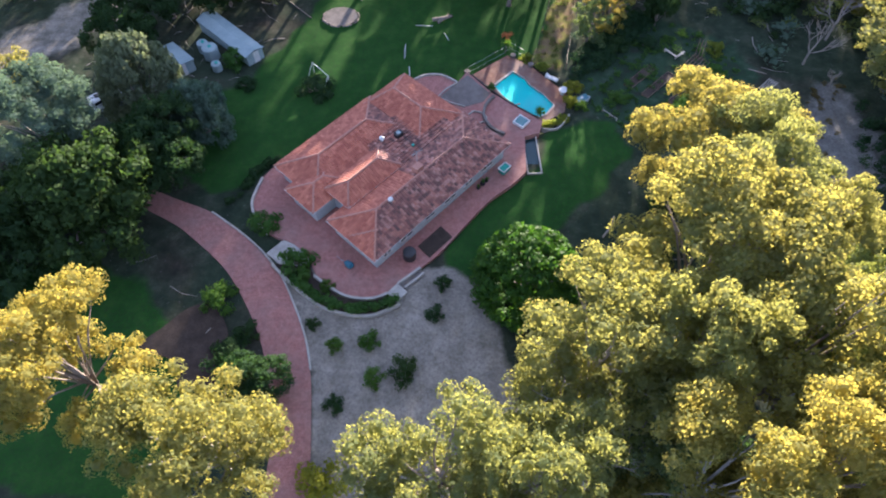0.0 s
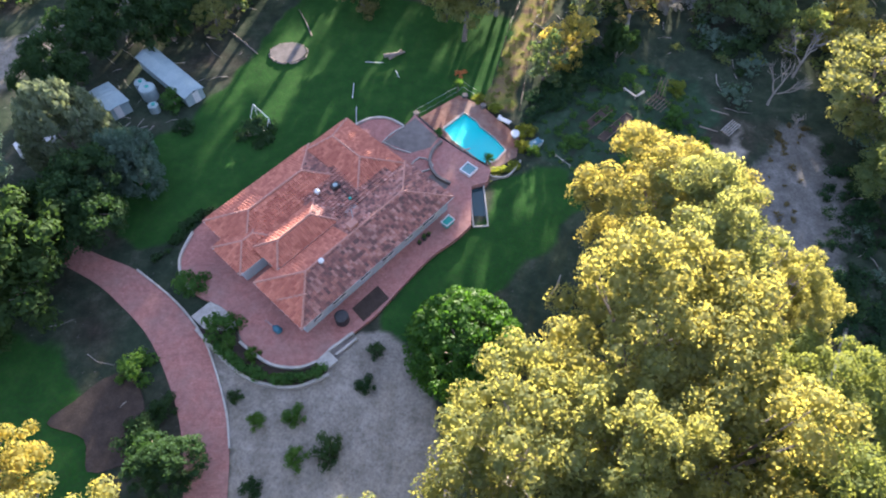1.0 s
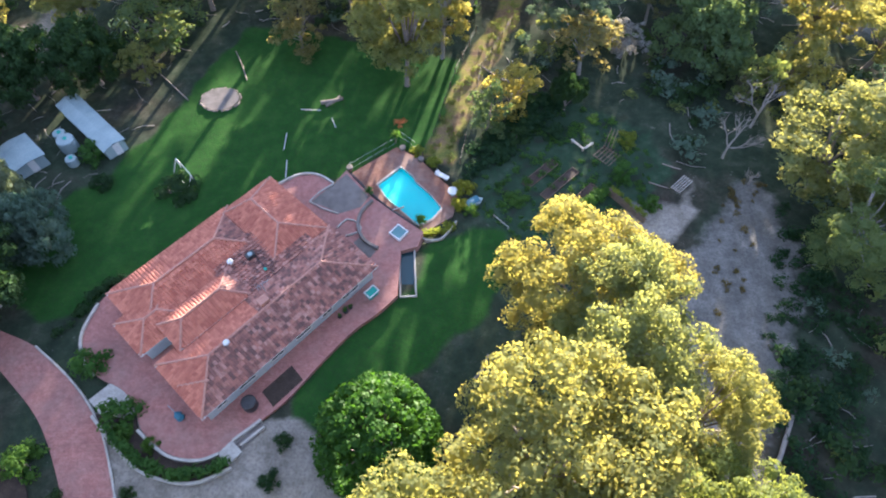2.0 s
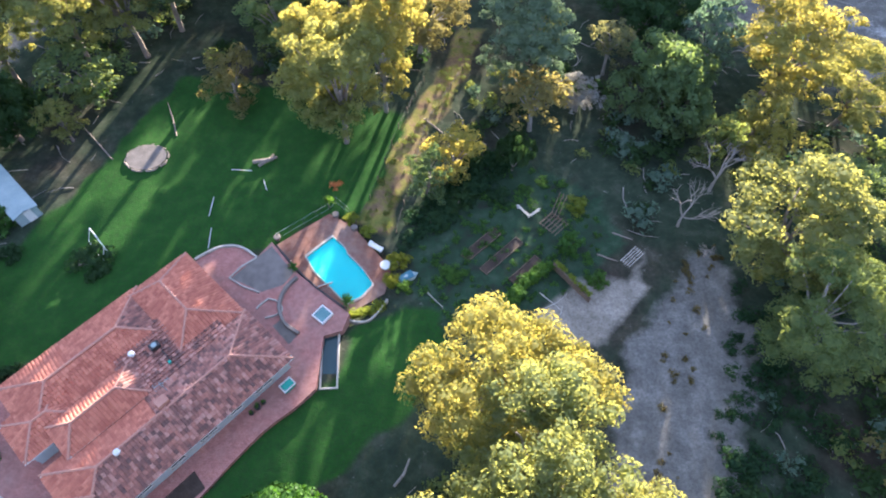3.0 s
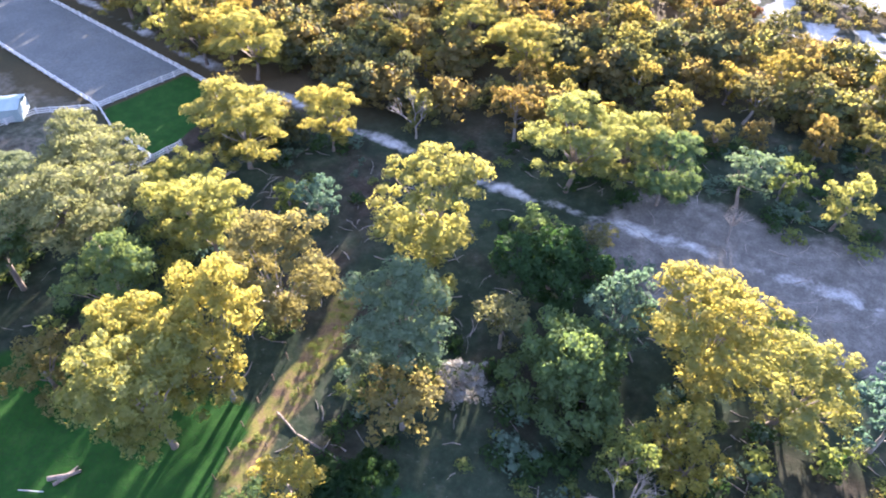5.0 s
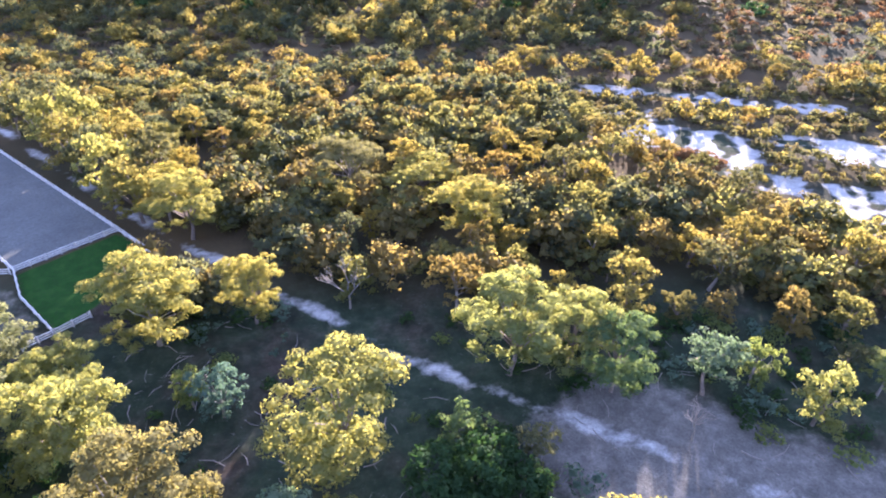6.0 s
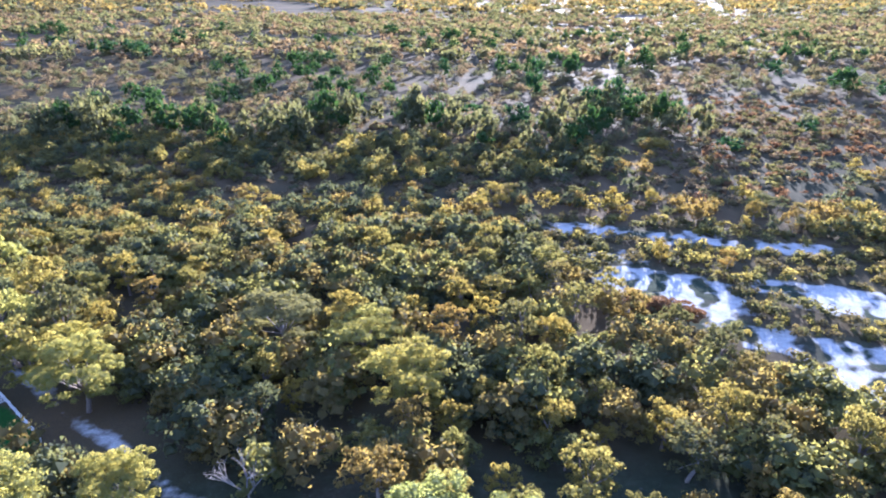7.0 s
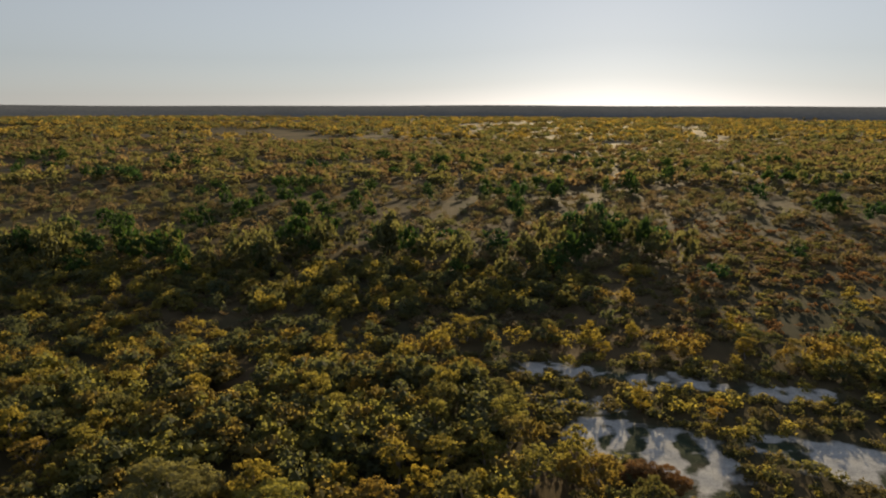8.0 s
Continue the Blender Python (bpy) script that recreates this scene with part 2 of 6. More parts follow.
def smooth_line(pts, step=0.6, closed=False):
    """A Catmull-Rom curve through pts, sampled about every step metres."""
    p = [np.array(q, float) for q in pts]
    k = len(p)
    out = []
    for i in range(k if closed else k - 1):
        if closed:
            a, b, c, d = p[i - 1], p[i], p[(i + 1) % k], p[(i + 2) % k]
        else:
            a, b, c, d = p[max(i - 1, 0)], p[i], p[i + 1], p[min(i + 2, k - 1)]
        m = max(2, int(np.linalg.norm(c - b) / step))
        for j in range(m):
            t = j / m
            out.append(0.5 * ((2 * b) + (c - a) * t + (2 * a - 5 * b + 4 * c - d) * t * t + (3 * b - a - 3 * c + d) * t ** 3))
    if not closed:
        out.append(p[-1])
    return np.array(out)


# ---------------------------------------------------------------- ground
def ground_z(x, y):
    return np.interp(y, [-200, -60, 30, 50, 62, 75, 90, 130, 180, 250, 400, 6000], [2.6, 2.5, 2.1, 1.6, 0.7, 0.1, -0.3, -0.6, -1.8, -3.6, -4.5, -4.5])


def edge_distance(X, Y, poly):
    """Signed distance to a closed outline, inside positive."""
    P = np.array(poly, float)
    best = np.full(X.shape, 1e9)
    inside = np.zeros(X.shape, bool)
    for i in range(len(P)):
        (x0, y0), (x1, y1) = P[i - 1], P[i]
        dx, dy = x1 - x0, y1 - y0
        t = np.clip(((X - x0) * dx + (Y - y0) * dy) / (dx * dx + dy * dy + 1e-9), 0, 1)
        best = np.minimum(best, np.hypot(X - x0 - t * dx, Y - y0 - t * dy))
        with np.errstate(divide="ignore", invalid="ignore"):
            inside ^= ((y0 > Y) != (y1 > Y)) & (X < (x1 - x0) * (Y - y0) / (y1 - y0 + 1e-12) + x0)
    return np.where(inside, best, -best)


def line_distance(X, Y, pts):
    best = np.full(X.shape, 1e9)
    for (x0, y0), (x1, y1) in zip(pts[:-1], pts[1:]):
        dx, dy = x1 - x0, y1 - y0
        t = np.clip(((X - x0) * dx + (Y - y0) * dy) / (dx * dx + dy * dy + 1e-9), 0, 1)
        best = np.minimum(best, np.hypot(X - x0 - t * dx, Y - y0 - t * dy))
    return best


def soft_in(d, width=1.0):
    return np.clip(0.5 + d / (2 * width), 0, 1)


DECK = [(3.4, 66.0), (9.2, 70.5), (12.2, 68.6), (17.0, 62.8), (16.4, 59.6), (12.6, 56.9), (9.3, 59.4), (6.6, 61.6)]
POOL_LINE = [(7.1, 64.4), (9.9, 67.2), (11.5, 65.6), (11.8, 64.8), (13.6, 62.9), (15.0, 60.8), (13.8, 59.2), (12.2, 58.4), (8.3, 62.4)]
LAWN = [(-27.5, 45), (-23, 48), (-20, 52), (-6, 63), (3, 66.3), (9, 71), (12.5, 70), (15, 77), (18.2, 88), (14, 90), (0, 92), (-9, 96), (-15, 95), (-18.5, 86), (-21, 77), (-26, 68), (-29, 64), (-34, 60), (-36, 52)]
LAWN_SIDE = [(0.5, 35), (3, 41.5), (8, 46), (12.2, 48), (13, 55), (15.5, 55.5), (18, 58), (22, 57), (23.5, 52), (19, 45), (13, 40), (8, 35), (4, 33)]
LAWN_WEST = [(-48, 12), (-28, 10), (-25, 20), (-28, 27), (-33, 33), (-45, 36)]
GRAVEL = [(-19, 35.5), (-16.1, 30.0), (-14.4, 26.0), (-13.4, 22.3), (-12.6, 17.7), (-12.3, 6), (-12, -12), (8, -12), (9, 8), (7, 22), (5, 30), (1.5, 35), (-2.6, 34.3), (-5.9, 31.4), (-10, 31), (-15, 35)]
STRIP = [(12.2, 69.6), (14.2, 76), (17.0, 85.2), (19.6, 91), (22.5, 97), (26, 107), (29.5, 106), (27.0, 97), (24.0, 90), (20.4, 83.5), (18.3, 76), (17.0, 70), (16.4, 67)]
BEDS = [(18, 66), (24, 74), (31, 80), (37, 78), (42, 73), (44, 66), (38, 60), (31, 56), (24, 55), (20, 60)]
PATCH = [(33, 56.5), (37.7, 60.6), (44, 62.2), (46, 64.5), (46.5, 60), (40, 52.5), (36, 53.6)]
WEST_ROAD = [(-70, 62), (-60, 66), (-52, 74), (-46, 86), (-40, 96), (-36, 108), (-42, 112), (-48, 100), (-54, 88), (-64, 76), (-74, 70)]
TRACK_AREA = [(30, 8), (36, 26), (39, 38), (42, 53), (48, 60), (52, 65), (56, 68), (56, 60), (55.5, 51.5), (52.3, 43.6), (50.2, 35.5), (45.4, 30.7), (41, 18), (38, 6)]
TRACK = [(36, 10), (40, 28), (43, 38), (46, 48), (50, 58), (54.5, 66)]
CLEARING = [(60, 118), (63, 108), (68, 101), (77, 94), (91, 90), (120, 80), (130, 100), (101, 112), (85, 122), (70, 127)]
FAR_TRACK = [(-80, 226), (-55, 205.5), (-39, 192), (-19, 175), (0, 160.5), (20, 146.5), (31, 139), (43, 130), (60, 121.5), (75, 113.6), (96, 103), (130, 84)]
SANDS = [
    [(78, 254), (98, 252), (118, 248), (140, 240), (164, 233), (163, 228), (138, 232), (113, 239), (100, 243), (88, 247)],
    [(92, 211), (99, 219), (110, 222), (121, 216), (127, 203), (126, 195), (112, 184), (108, 190), (104, 200)],
    [(127, 208), (136, 214), (150, 210), (170, 196), (186, 180), (180, 172), (160, 184), (150, 190), (138, 199)],
    [(120, 192), (130, 187), (146, 184), (150, 172), (140, 164), (131, 166), (128, 176), (120, 182)],
    [(88, 234), (106, 229), (112, 224), (104, 222), (92, 228)],
]
SAND_ZONE = [(74, 258), (120, 256), (172, 240), (215, 185), (195, 156), (148, 148), (126, 162), (108, 178), (92, 206), (84, 232)]
RIDE = [(120, 262), (170, 300), (240, 380), (330, 470), (460, 600)]
ARENA = [(-12.4, 163.8), (-62.0, 204.0), (-74.2, 190.2), (-24.3, 150.2)]
PADDOCK = [(-23.6, 149.4), (-12.1, 163.0), (-1.0, 154.2), (-8.7, 134.4), (-18.8, 142.8)]
FAR_CLEARINGS = [[(-400, 760), (-330, 742), (-285, 775), (-300, 815), (-370, 822)], [(-820, 1500), (-520, 1440), (-480, 1560), (-760, 1650)], [(60, 900), (170, 880), (190, 930), (90, 950)], [(240, 1320), (420, 1290), (460, 1370), (300, 1400)]]
YARD = [(-75, 150), (-47, 164), (-24.5, 149.5), (-10, 136), (-14, 128), (-40, 122), (-75, 125)]


def axis(lo, hi, step, far):
    mid = np.arange(lo, hi + 0.01, step)
    out, s = [], step
    while not out or out[-1] < far:
        s *= 1.22
        out.append((out[-1] if out else 0) + s)
    out = np.array(out)
    return np.concatenate([lo - out[::-1], mid, hi + out])


gx, gy = axis(-64, 170, 1.2, 4600), axis(-20, 262, 1.2, 4600)
GX, GY = np.meshgrid(gx, gy)
GZ = ground_z(GX, GY)
wobble = np.zeros(GX.shape)
for fx, fy, ph, am in ((0.9, 0.35, 0.3, 0.5), (0.31, 0.83, 1.9, 0.6), (0.17, -0.23, 4.1, 0.9), (1.7, 1.3, 2.2, 0.25), (-1.1, 2.1, 0.8, 0.25)):
    wobble += am * np.sin(fx * GX + fy * GY + ph)
GZ = GZ + 0.06 * wobble * (edge_distance(GX, GY, [(-30, 10), (20, 10), (20, 75), (-30, 75)]) < 0)
in_deck = edge_distance(GX, GY, DECK)
GZ = np.where(in_deck > 0.6, -2.2, np.where(in_deck > -1.5, np.minimum(GZ, 0.6), GZ))
lawn = np.maximum.reduce([soft_in(edge_distance(GX, GY, p) + 0.5 * wobble, 0.8) for p in (LAWN, LAWN_SIDE, LAWN_WEST)])
lawn = np.maximum(lawn, soft_in(edge_distance(GX, GY, PADDOCK), 0.5))
gravel = np.maximum(soft_in(edge_distance(GX, GY, GRAVEL), 0.6), soft_in(edge_distance(GX, GY, PATCH) + 0.6 * wobble, 1.0))
gravel = np.maximum(gravel, 0.62 * soft_in(edge_distance(GX, GY, WEST_ROAD) + wobble, 1.5))
gravel = np.maximum(gravel, 0.38 * soft_in(edge_distance(GX, GY, YARD) + wobble, 2.0))
track = soft_in(edge_distance(GX, GY, TRACK_AREA) + 0.7 * wobble, 1.6)
track = np.maximum(track, 0.9 * soft_in(edge_distance(GX, GY, CLEARING) + 1.2 * wobble, 3.0))
sand = (0.58 + 0.16 * wobble) * soft_in(1.1 - line_distance(GX, GY, FAR_TRACK) + 0.3 * wobble, 1.2)
for s_ in SANDS:
    sand = np.maximum(sand, soft_in(edge_distance(GX, GY, s_) + 1.4 * wobble, 2.2))
# sun-aligned streaks, standing in for shadow and scrub, thin the sand
for r_i, c_i in np.argwhere((edge_distance(GX, GY, SAND_ZONE) > -6) & (sand > 0.02)):
    x_, y_ = GX[r_i, c_i], GY[r_i, c_i]
    streak = noise.noise(Vector(((x_ - 0.32 * y_) / 5.0, y_ / 14.0, 2.0))) + 0.6 * noise.noise(Vector((x_ / 3.0, y_ / 3.0, 7.0)))
    sand[r_i, c_i] = np.clip(sand[r_i, c_i] * (0.66 + 1.8 * streak), 0, 1)
strip = soft_in(edge_distance(GX, GY, STRIP) + 0.4 * wobble, 0.8)
beds = soft_in(edge_distance(GX, GY, BEDS) + 0.6 * wobble, 1.2)
scrub = np.maximum(np.clip((GY - 140) / 15, 0, 1), soft_in(edge_distance(GX, GY, SAND_ZONE), 4)) * (1 - np.clip(sum(soft_in(edge_distance(GX, GY, s_), 4) for s_ in SANDS), 0, 1))
nx, ny = len(gx), len(gy)
verts = np.stack([GX, GY, GZ], -1).reshape(-1, 3)
idx = np.arange(nx * ny).reshape(ny, nx)
quads = np.stack([idx[:-1, :-1], idx[:-1, 1:], idx[1:, 1:], idx[1:, :-1]], -1).reshape(-1, 4)
gme = bpy.data.meshes.new("ground")
gme.from_pydata(verts.tolist(), [], quads.tolist())
for nm, chans in (("zone_a", (lawn, sand, track)), ("zone_b", (gravel, strip, beds)), ("zone_c", (scrub, scrub, scrub))):
    at_ = gme.color_attributes.new(nm, "FLOAT_COLOR", "POINT")
    col = np.ones((nx * ny, 4), np.float32)
    for i, ch in enumerate(chans):
        col[:, i] = ch.ravel()
    at_.data.foreach_set("color", col.ravel())
gme.shade_smooth()

earth, n, l, p = shader("woodland_ground")
co = n.new("ShaderNodeNewGeometry").outputs["Position"]
big, mid, fine = noise_node(n, l, co, 0.06, 5), noise_node(n, l, co, 0.45, 6, 0.7), noise_node(n, l, co, 3.5, 4, 0.7)
za, zb, zc = n.new("ShaderNodeVertexColor"), n.new("ShaderNodeVertexColor"), n.new("ShaderNodeVertexColor")
za.layer_name, zb.layer_name, zc.layer_name = "zone_a", "zone_b", "zone_c"
sa_, sb_ = n.new("ShaderNodeSeparateColor"), n.new("ShaderNodeSeparateColor")
l.new(za.outputs["Color"], sa_.inputs["Color"])
l.new(zb.outputs["Color"], sb_.inputs["Color"])


def edge(mask, amount=0.5):
    """Breaks a zone's border up with the fine noise."""
    a = n.new("ShaderNodeMath")
    a.operation, a.use_clamp = "MULTIPLY_ADD", False
    l.new(mid, a.inputs[0])
    a.inputs[1].default_value, a.inputs[2].default_value = amount, -0.5 * amount
    b = n.new("ShaderNodeMath")
    b.operation = "ADD"
    l.new(mask, b.inputs[0])
    l.new(a.outputs[0], b.inputs[1])
    r = n.new("ShaderNodeMapRange")
    r.inputs["From Min"].default_value, r.inputs["From Max"].default_value = 0.3, 0.7
    l.new(b.outputs[0], r.inputs["Value"])
    return r.outputs["Result"]


c = ramp(n, l, mid, [(0.25, (0.02, 0.019, 0.017)), (0.45, (0.042, 0.036, 0.029)), (0.6, (0.075, 0.062, 0.05)), (0.75, (0.13, 0.112, 0.098))])
c = blend(n, l, ramp(n, l, big, [(0.32, (0, 0, 0)), (0.52, (0.75, 0.75, 0.75))]), c, ramp(n, l, mid, [(0.3, (0.018, 0.032, 0.022)), (0.55, (0.034, 0.062, 0.036)), (0.72, (0.065, 0.078, 0.058))]))
litter = noise_node(n, l, co, 1.3, 6, 0.75)
c = blend(n, l, ramp(n, l, litter, [(0.63, (0, 0, 0)), (0.7, (0.7, 0.7, 0.7))]), c, (0.24, 0.225, 0.21))
plainland = noise_node(n, l, co, 0.012, 5, 0.6)
c = blend(n, l, zc.outputs["Color"], c, ramp(n, l, plainland, [(0.35, (0.045, 0.048, 0.03)), (0.52, (0.085, 0.07, 0.04)), (0.68, (0.13, 0.098, 0.06))]))
c = blend(n, l, edge(sb_.outputs["Green"], 0.6), c, ramp(n, l, mid, [(0.34, (0.17, 0.115, 0.08)), (0.46, (0.22, 0.165, 0.09)), (0.54, (0.22, 0.2, 0.06)), (0.7, (0.13, 0.165, 0.04))]))
c = blend(n, l, edge(sb_.outputs["Blue"], 0.7), c, ramp(n, l, mid, [(0.3, (0.03, 0.032, 0.027)), (0.5, (0.03, 0.062, 0.034)), (0.7, (0.06, 0.088, 0.06))]))
c = blend(n, l, edge(sa_.outputs["Blue"], 0.8), c, ramp(n, l, mid, [(0.25, (0.09, 0.09, 0.082)), (0.5, (0.16, 0.156, 0.146)), (0.75, (0.27, 0.262, 0.25))]))
c = blend(n, l, edge(sb_.outputs["Red"], 0.4), c, ramp(n, l, mid, [(0.25, (0.16, 0.145, 0.12)), (0.5, (0.28, 0.255, 0.22)), (0.75, (0.4, 0.365, 0.32))]))
c = blend(n, l, edge(sa_.outputs["Red"], 0.25), c, ramp(n, l, mid, [(0.2, (0.015, 0.052, 0.011)), (0.5, (0.024, 0.076, 0.015)), (0.8, (0.044, 0.108, 0.022))]))
c = blend(n, l, edge(sa_.outputs["Green"], 0.8), c, ramp(n, l, mid, [(0.3, (0.33, 0.34, 0.35)), (0.6, (0.5, 0.51, 0.52))]))
c = blend(n, l, ramp(n, l, fine, [(0.3, (0.45, 0.45, 0.45)), (0.6, (0, 0, 0))]), c, (0.03, 0.03, 0.025))
l.new(c, p.inputs["Base Color"])
p.inputs["Roughness"].default_value = 0.95
p.inputs["Specular IOR Level"].default_value = 0.02
bp = n.new("ShaderNodeBump")
bp.inputs["Strength"].default_value, bp.inputs["Distance"].default_value = 0.6, 0.12
l.new(fine, bp.inputs["Height"])
l.new(bp.outputs["Normal"], p.inputs["Normal"])
gme.materials.append(earth)
tagged(new("ground", gme), "woodland floor with green lawn, gravel and pale sand", "ground", kind="structure")

# pale patches for open fields, and for bright glints painted towards the sun
clearing_mat = plain("pale_field_and_glint", (0.17, 0.15, 0.12), (0.25, 0.23, 0.19), 0.02, 0.95, bump=0.0, fine=0.3)
clearing_mat.node_tree.nodes["Principled BSDF"].inputs["Specular IOR Level"].default_value = 0.0
for ring_ in FAR_CLEARINGS:
    line_ = [(-(-x // 1) + 6 * math.sin(0.05 * y), y + 6 * math.sin(0.07 * x)) for x, y in ring_]
    me_ = mesh_of("clearing", [(x, y, -4.1) for x, y in line_] + [(x, y, -5.5) for x, y in line_], [tuple(range(len(line_)))] + [(i, (i + 1) % len(line_), len(line_) + (i + 1) % len(line_), len(line_) + i) for i in range(len(line_))], clearing_mat)
    tagged(new("ground_clearing", me_), "pale patch far out in the woodland, for open fields and painted glints", "clearing", kind="structure")

# low hills that close the plain, with haze painted into their blue-grey colour
hill = plain("haze_tinted_forest", (0.14, 0.152, 0.16), (0.18, 0.19, 0.2), 0.004, 0.95, bump=0.0, fine=0.05)
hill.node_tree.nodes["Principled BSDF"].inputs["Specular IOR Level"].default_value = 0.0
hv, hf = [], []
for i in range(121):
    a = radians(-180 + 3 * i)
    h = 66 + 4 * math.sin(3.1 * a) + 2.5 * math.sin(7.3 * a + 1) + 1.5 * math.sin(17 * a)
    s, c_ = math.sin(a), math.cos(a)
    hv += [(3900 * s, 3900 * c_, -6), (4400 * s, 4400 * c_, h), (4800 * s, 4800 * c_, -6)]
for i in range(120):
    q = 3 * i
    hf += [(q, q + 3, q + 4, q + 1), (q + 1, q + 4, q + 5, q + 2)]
tagged(new("backdrop", mesh_of("backdrop", hv, hf, hill, True)), "low wooded hills along the horizon, painted blue-grey for haze", "hills", kind="structure")

# ---------------------------------------------------------------- drive, terrace, pool
FLOOR = 2.35


def pave(name, outline, top, bottom, material, label):
    ob = tagged(part(name, slab(outline, top, bottom), material, None), label, name, kind="structure")
    return ob


DRIVE_R = smooth_line([(-40, 48), (-32.1, 44.3), (-27.3, 42.2), (-22.3, 38.3), (-18.5, 34.2), (-16.1, 30.0), (-14.4, 26.0), (-13.4, 22.3), (-12.8, 17.7), (-12.3, 10.4), (-12.2, -6)])
DRIVE_L = smooth_line([(-40, 45), (-32.1, 41.0), (-28.0, 37.9), (-24.1, 34.2), (-20.8, 29.3), (-18.6, 24.8), (-17.2, 20.0), (-16.4, 14.5), (-16.4, 10.4), (-16.2, -6)])


def ribbon(name, a, b, lift, material):
    """A road between two border lines, laid on the ground with thickness."""
    k = 90
    ia, ib = np.linspace(0, len(a) - 1, k), np.linspace(0, len(b) - 1, k)
    A = np.stack([np.interp(ia, np.arange(len(a)), a[:, j]) for j in (0, 1)], 1)
    B = np.stack([np.interp(ib, np.arange(len(b)), b[:, j]) for j in (0, 1)], 1)
    vs, fs = [], []
    for p_, q_ in zip(A, B):
        for f_, dz in ((0, -0.3), (0, 0), (0.33, 0.03), (0.67, 0.03), (1, 0), (1, -0.3)):
            m_ = p_ * (1 - f_) + q_ * f_
            vs.append((m_[0], m_[1], float(ground_z(0, m_[1])) + lift + dz))
    for i in range(k - 1):
        for j in range(5):
            fs.append((6 * i + j, 6 * i + j + 1, 6 * i + 7 + j, 6 * i + 6 + j))
    me = mesh_of(name, vs, fs, material)
    return new(name, me)


drive = tagged(ribbon("road", DRIVE_R, DRIVE_L, 0.1, BRICK), "curving red brick driveway through the garden", "driveway", kind="structure")


def wall_along(name, pts, height, width, material, label, base=None, parent=None, step=0.5):
    """A low wall or kerb that follows a curve."""
    line = smooth_line(pts, step)
    vs, fs = [], []
    for i, q in enumerate(line):
        d = line[min(i + 1, len(line) - 1)] - line[max(i - 1, 0)]
        nrm = np.array([-d[1], d[0]]) / (np.linalg.norm(d) + 1e-9) * width / 2
        z0 = float(ground_z(0, q[1])) if base is None else base
        e = min(0.04, height / 3)
        for off, dz in ((1, -0.4), (1, height - e), (1 - 2 * e / width, height), (-1 + 2 * e / width, height), (-1, height - e), (-1, -0.4)):
            m_ = q + nrm * off
            vs.append((m_[0], m_[1], z0 + dz))
    for i in range(len(line) - 1):
        for j in range(5):
            fs.append((6 * i + j, 6 * i + 6 + j, 6 * i + 7 + j, 6 * i + j + 1))
    k = len(vs)
    fs += [tuple(range(6)), tuple(range(k - 1, k - 7, -1))]
    return tagged(new(name, mesh_of(name, vs, fs, material)), label, "wall", kind="structure")


wall_along("kerb", [(-27.3, 42.3), (-22.2, 38.4), (-18.4, 34.3), (-16.0, 30.0), (-14.3, 26.0), (-13.4, 22.6)], 0.25, 0.22, STONE, "low pale stone kerb beside the brick driveway")

TERRACE = smooth_line([(-20.6, 49.0), (-22.2, 46.5), (-22.6, 43.5), (-21.6, 40.8), (-19.8, 38.9), (-16.9, 37.5), (-15.1, 35.7), (-14.0, 33.6), (-12.4, 32.2), (-10.8, 31.2), (-9.2, 30.8), (-7.5, 30.8), (-5.9, 31.4), (-2.6, 34.3), (-0.3, 36.4), (2.5, 40.0), (5.5, 43.6), (8.3, 46.0), (10.2, 48.0)], 0.6)
TERRACE_BACK = [(10.4, 53.7), (12.3, 54.3), (12.9, 56.3), (9.2, 59.2), (6.6, 61.4), (3.3, 65.4), (1.9, 63.3), (-0.2, 64.7), (-2.6, 64.5), (-4.9, 62.9)]
pave("pavement", [tuple(q) for q in TERRACE] + TERRACE_BACK, FLOOR, -1.0, BRICK, "red brick terrace round the house")

# pool deck with the pool cut through it
def with_hole(outer, inner, top, bottom):
    bm = bmesh.new()
    loops = []
    for ring in (outer, inner):
        vs = [bm.verts.new((x, y, top)) for x, y in ring]
        loops.append([bm.edges.new((vs[i - 1], vs[i])) for i in range(len(vs))])
    bmesh.ops.triangle_fill(bm, edges=loops[0] + loops[1], use_beauty=True, normal=(0, 0, 1))
    for f in [f for f in bm.faces if f.normal.z < 0]:
        f.normal_flip()
    r = bmesh.ops.extrude_face_region(bm, geom=bm.faces[:])
    bmesh.ops.translate(bm, vec=(0, 0, bottom - top), verts=[v for v in r["geom"] if isinstance(v, bmesh.types.BMVert)])
    bmesh.ops.recalc_face_normals(bm, faces=bm.faces[:])
    return bm


DECK_Z = 0.75
pool_ring = []
for q0, q1, q2 in zip([POOL_LINE[-1]] + POOL_LINE[:-1], POOL_LINE, POOL_LINE[1:] + POOL_LINE[:1]):
    q0, q1, q2 = Vector(q0), Vector(q1), Vector(q2)
    a_, b_ = q1 + (q0 - q1).normalized() * 0.22, q1 + (q2 - q1).normalized() * 0.22
    pool_ring += [tuple(a_), tuple((a_ + 2 * q1 + b_) / 4), tuple(b_)]
pc = np.mean(np.array(pool_ring), 0)
grow = lambda ring, s: [tuple(pc + (np.array(q) - pc) * s) for q in ring]
tagged(part("pavement", with_hole(DECK, grow(pool_ring, 1.06), DECK_Z, -1.6), DECK_BRICK, None), "worn red brick deck round the pool", "pavement", kind="structure")
pool = thing("swimming_pool", "bright turquoise swimming pool with a pale rim, set in brick paving", "pool")
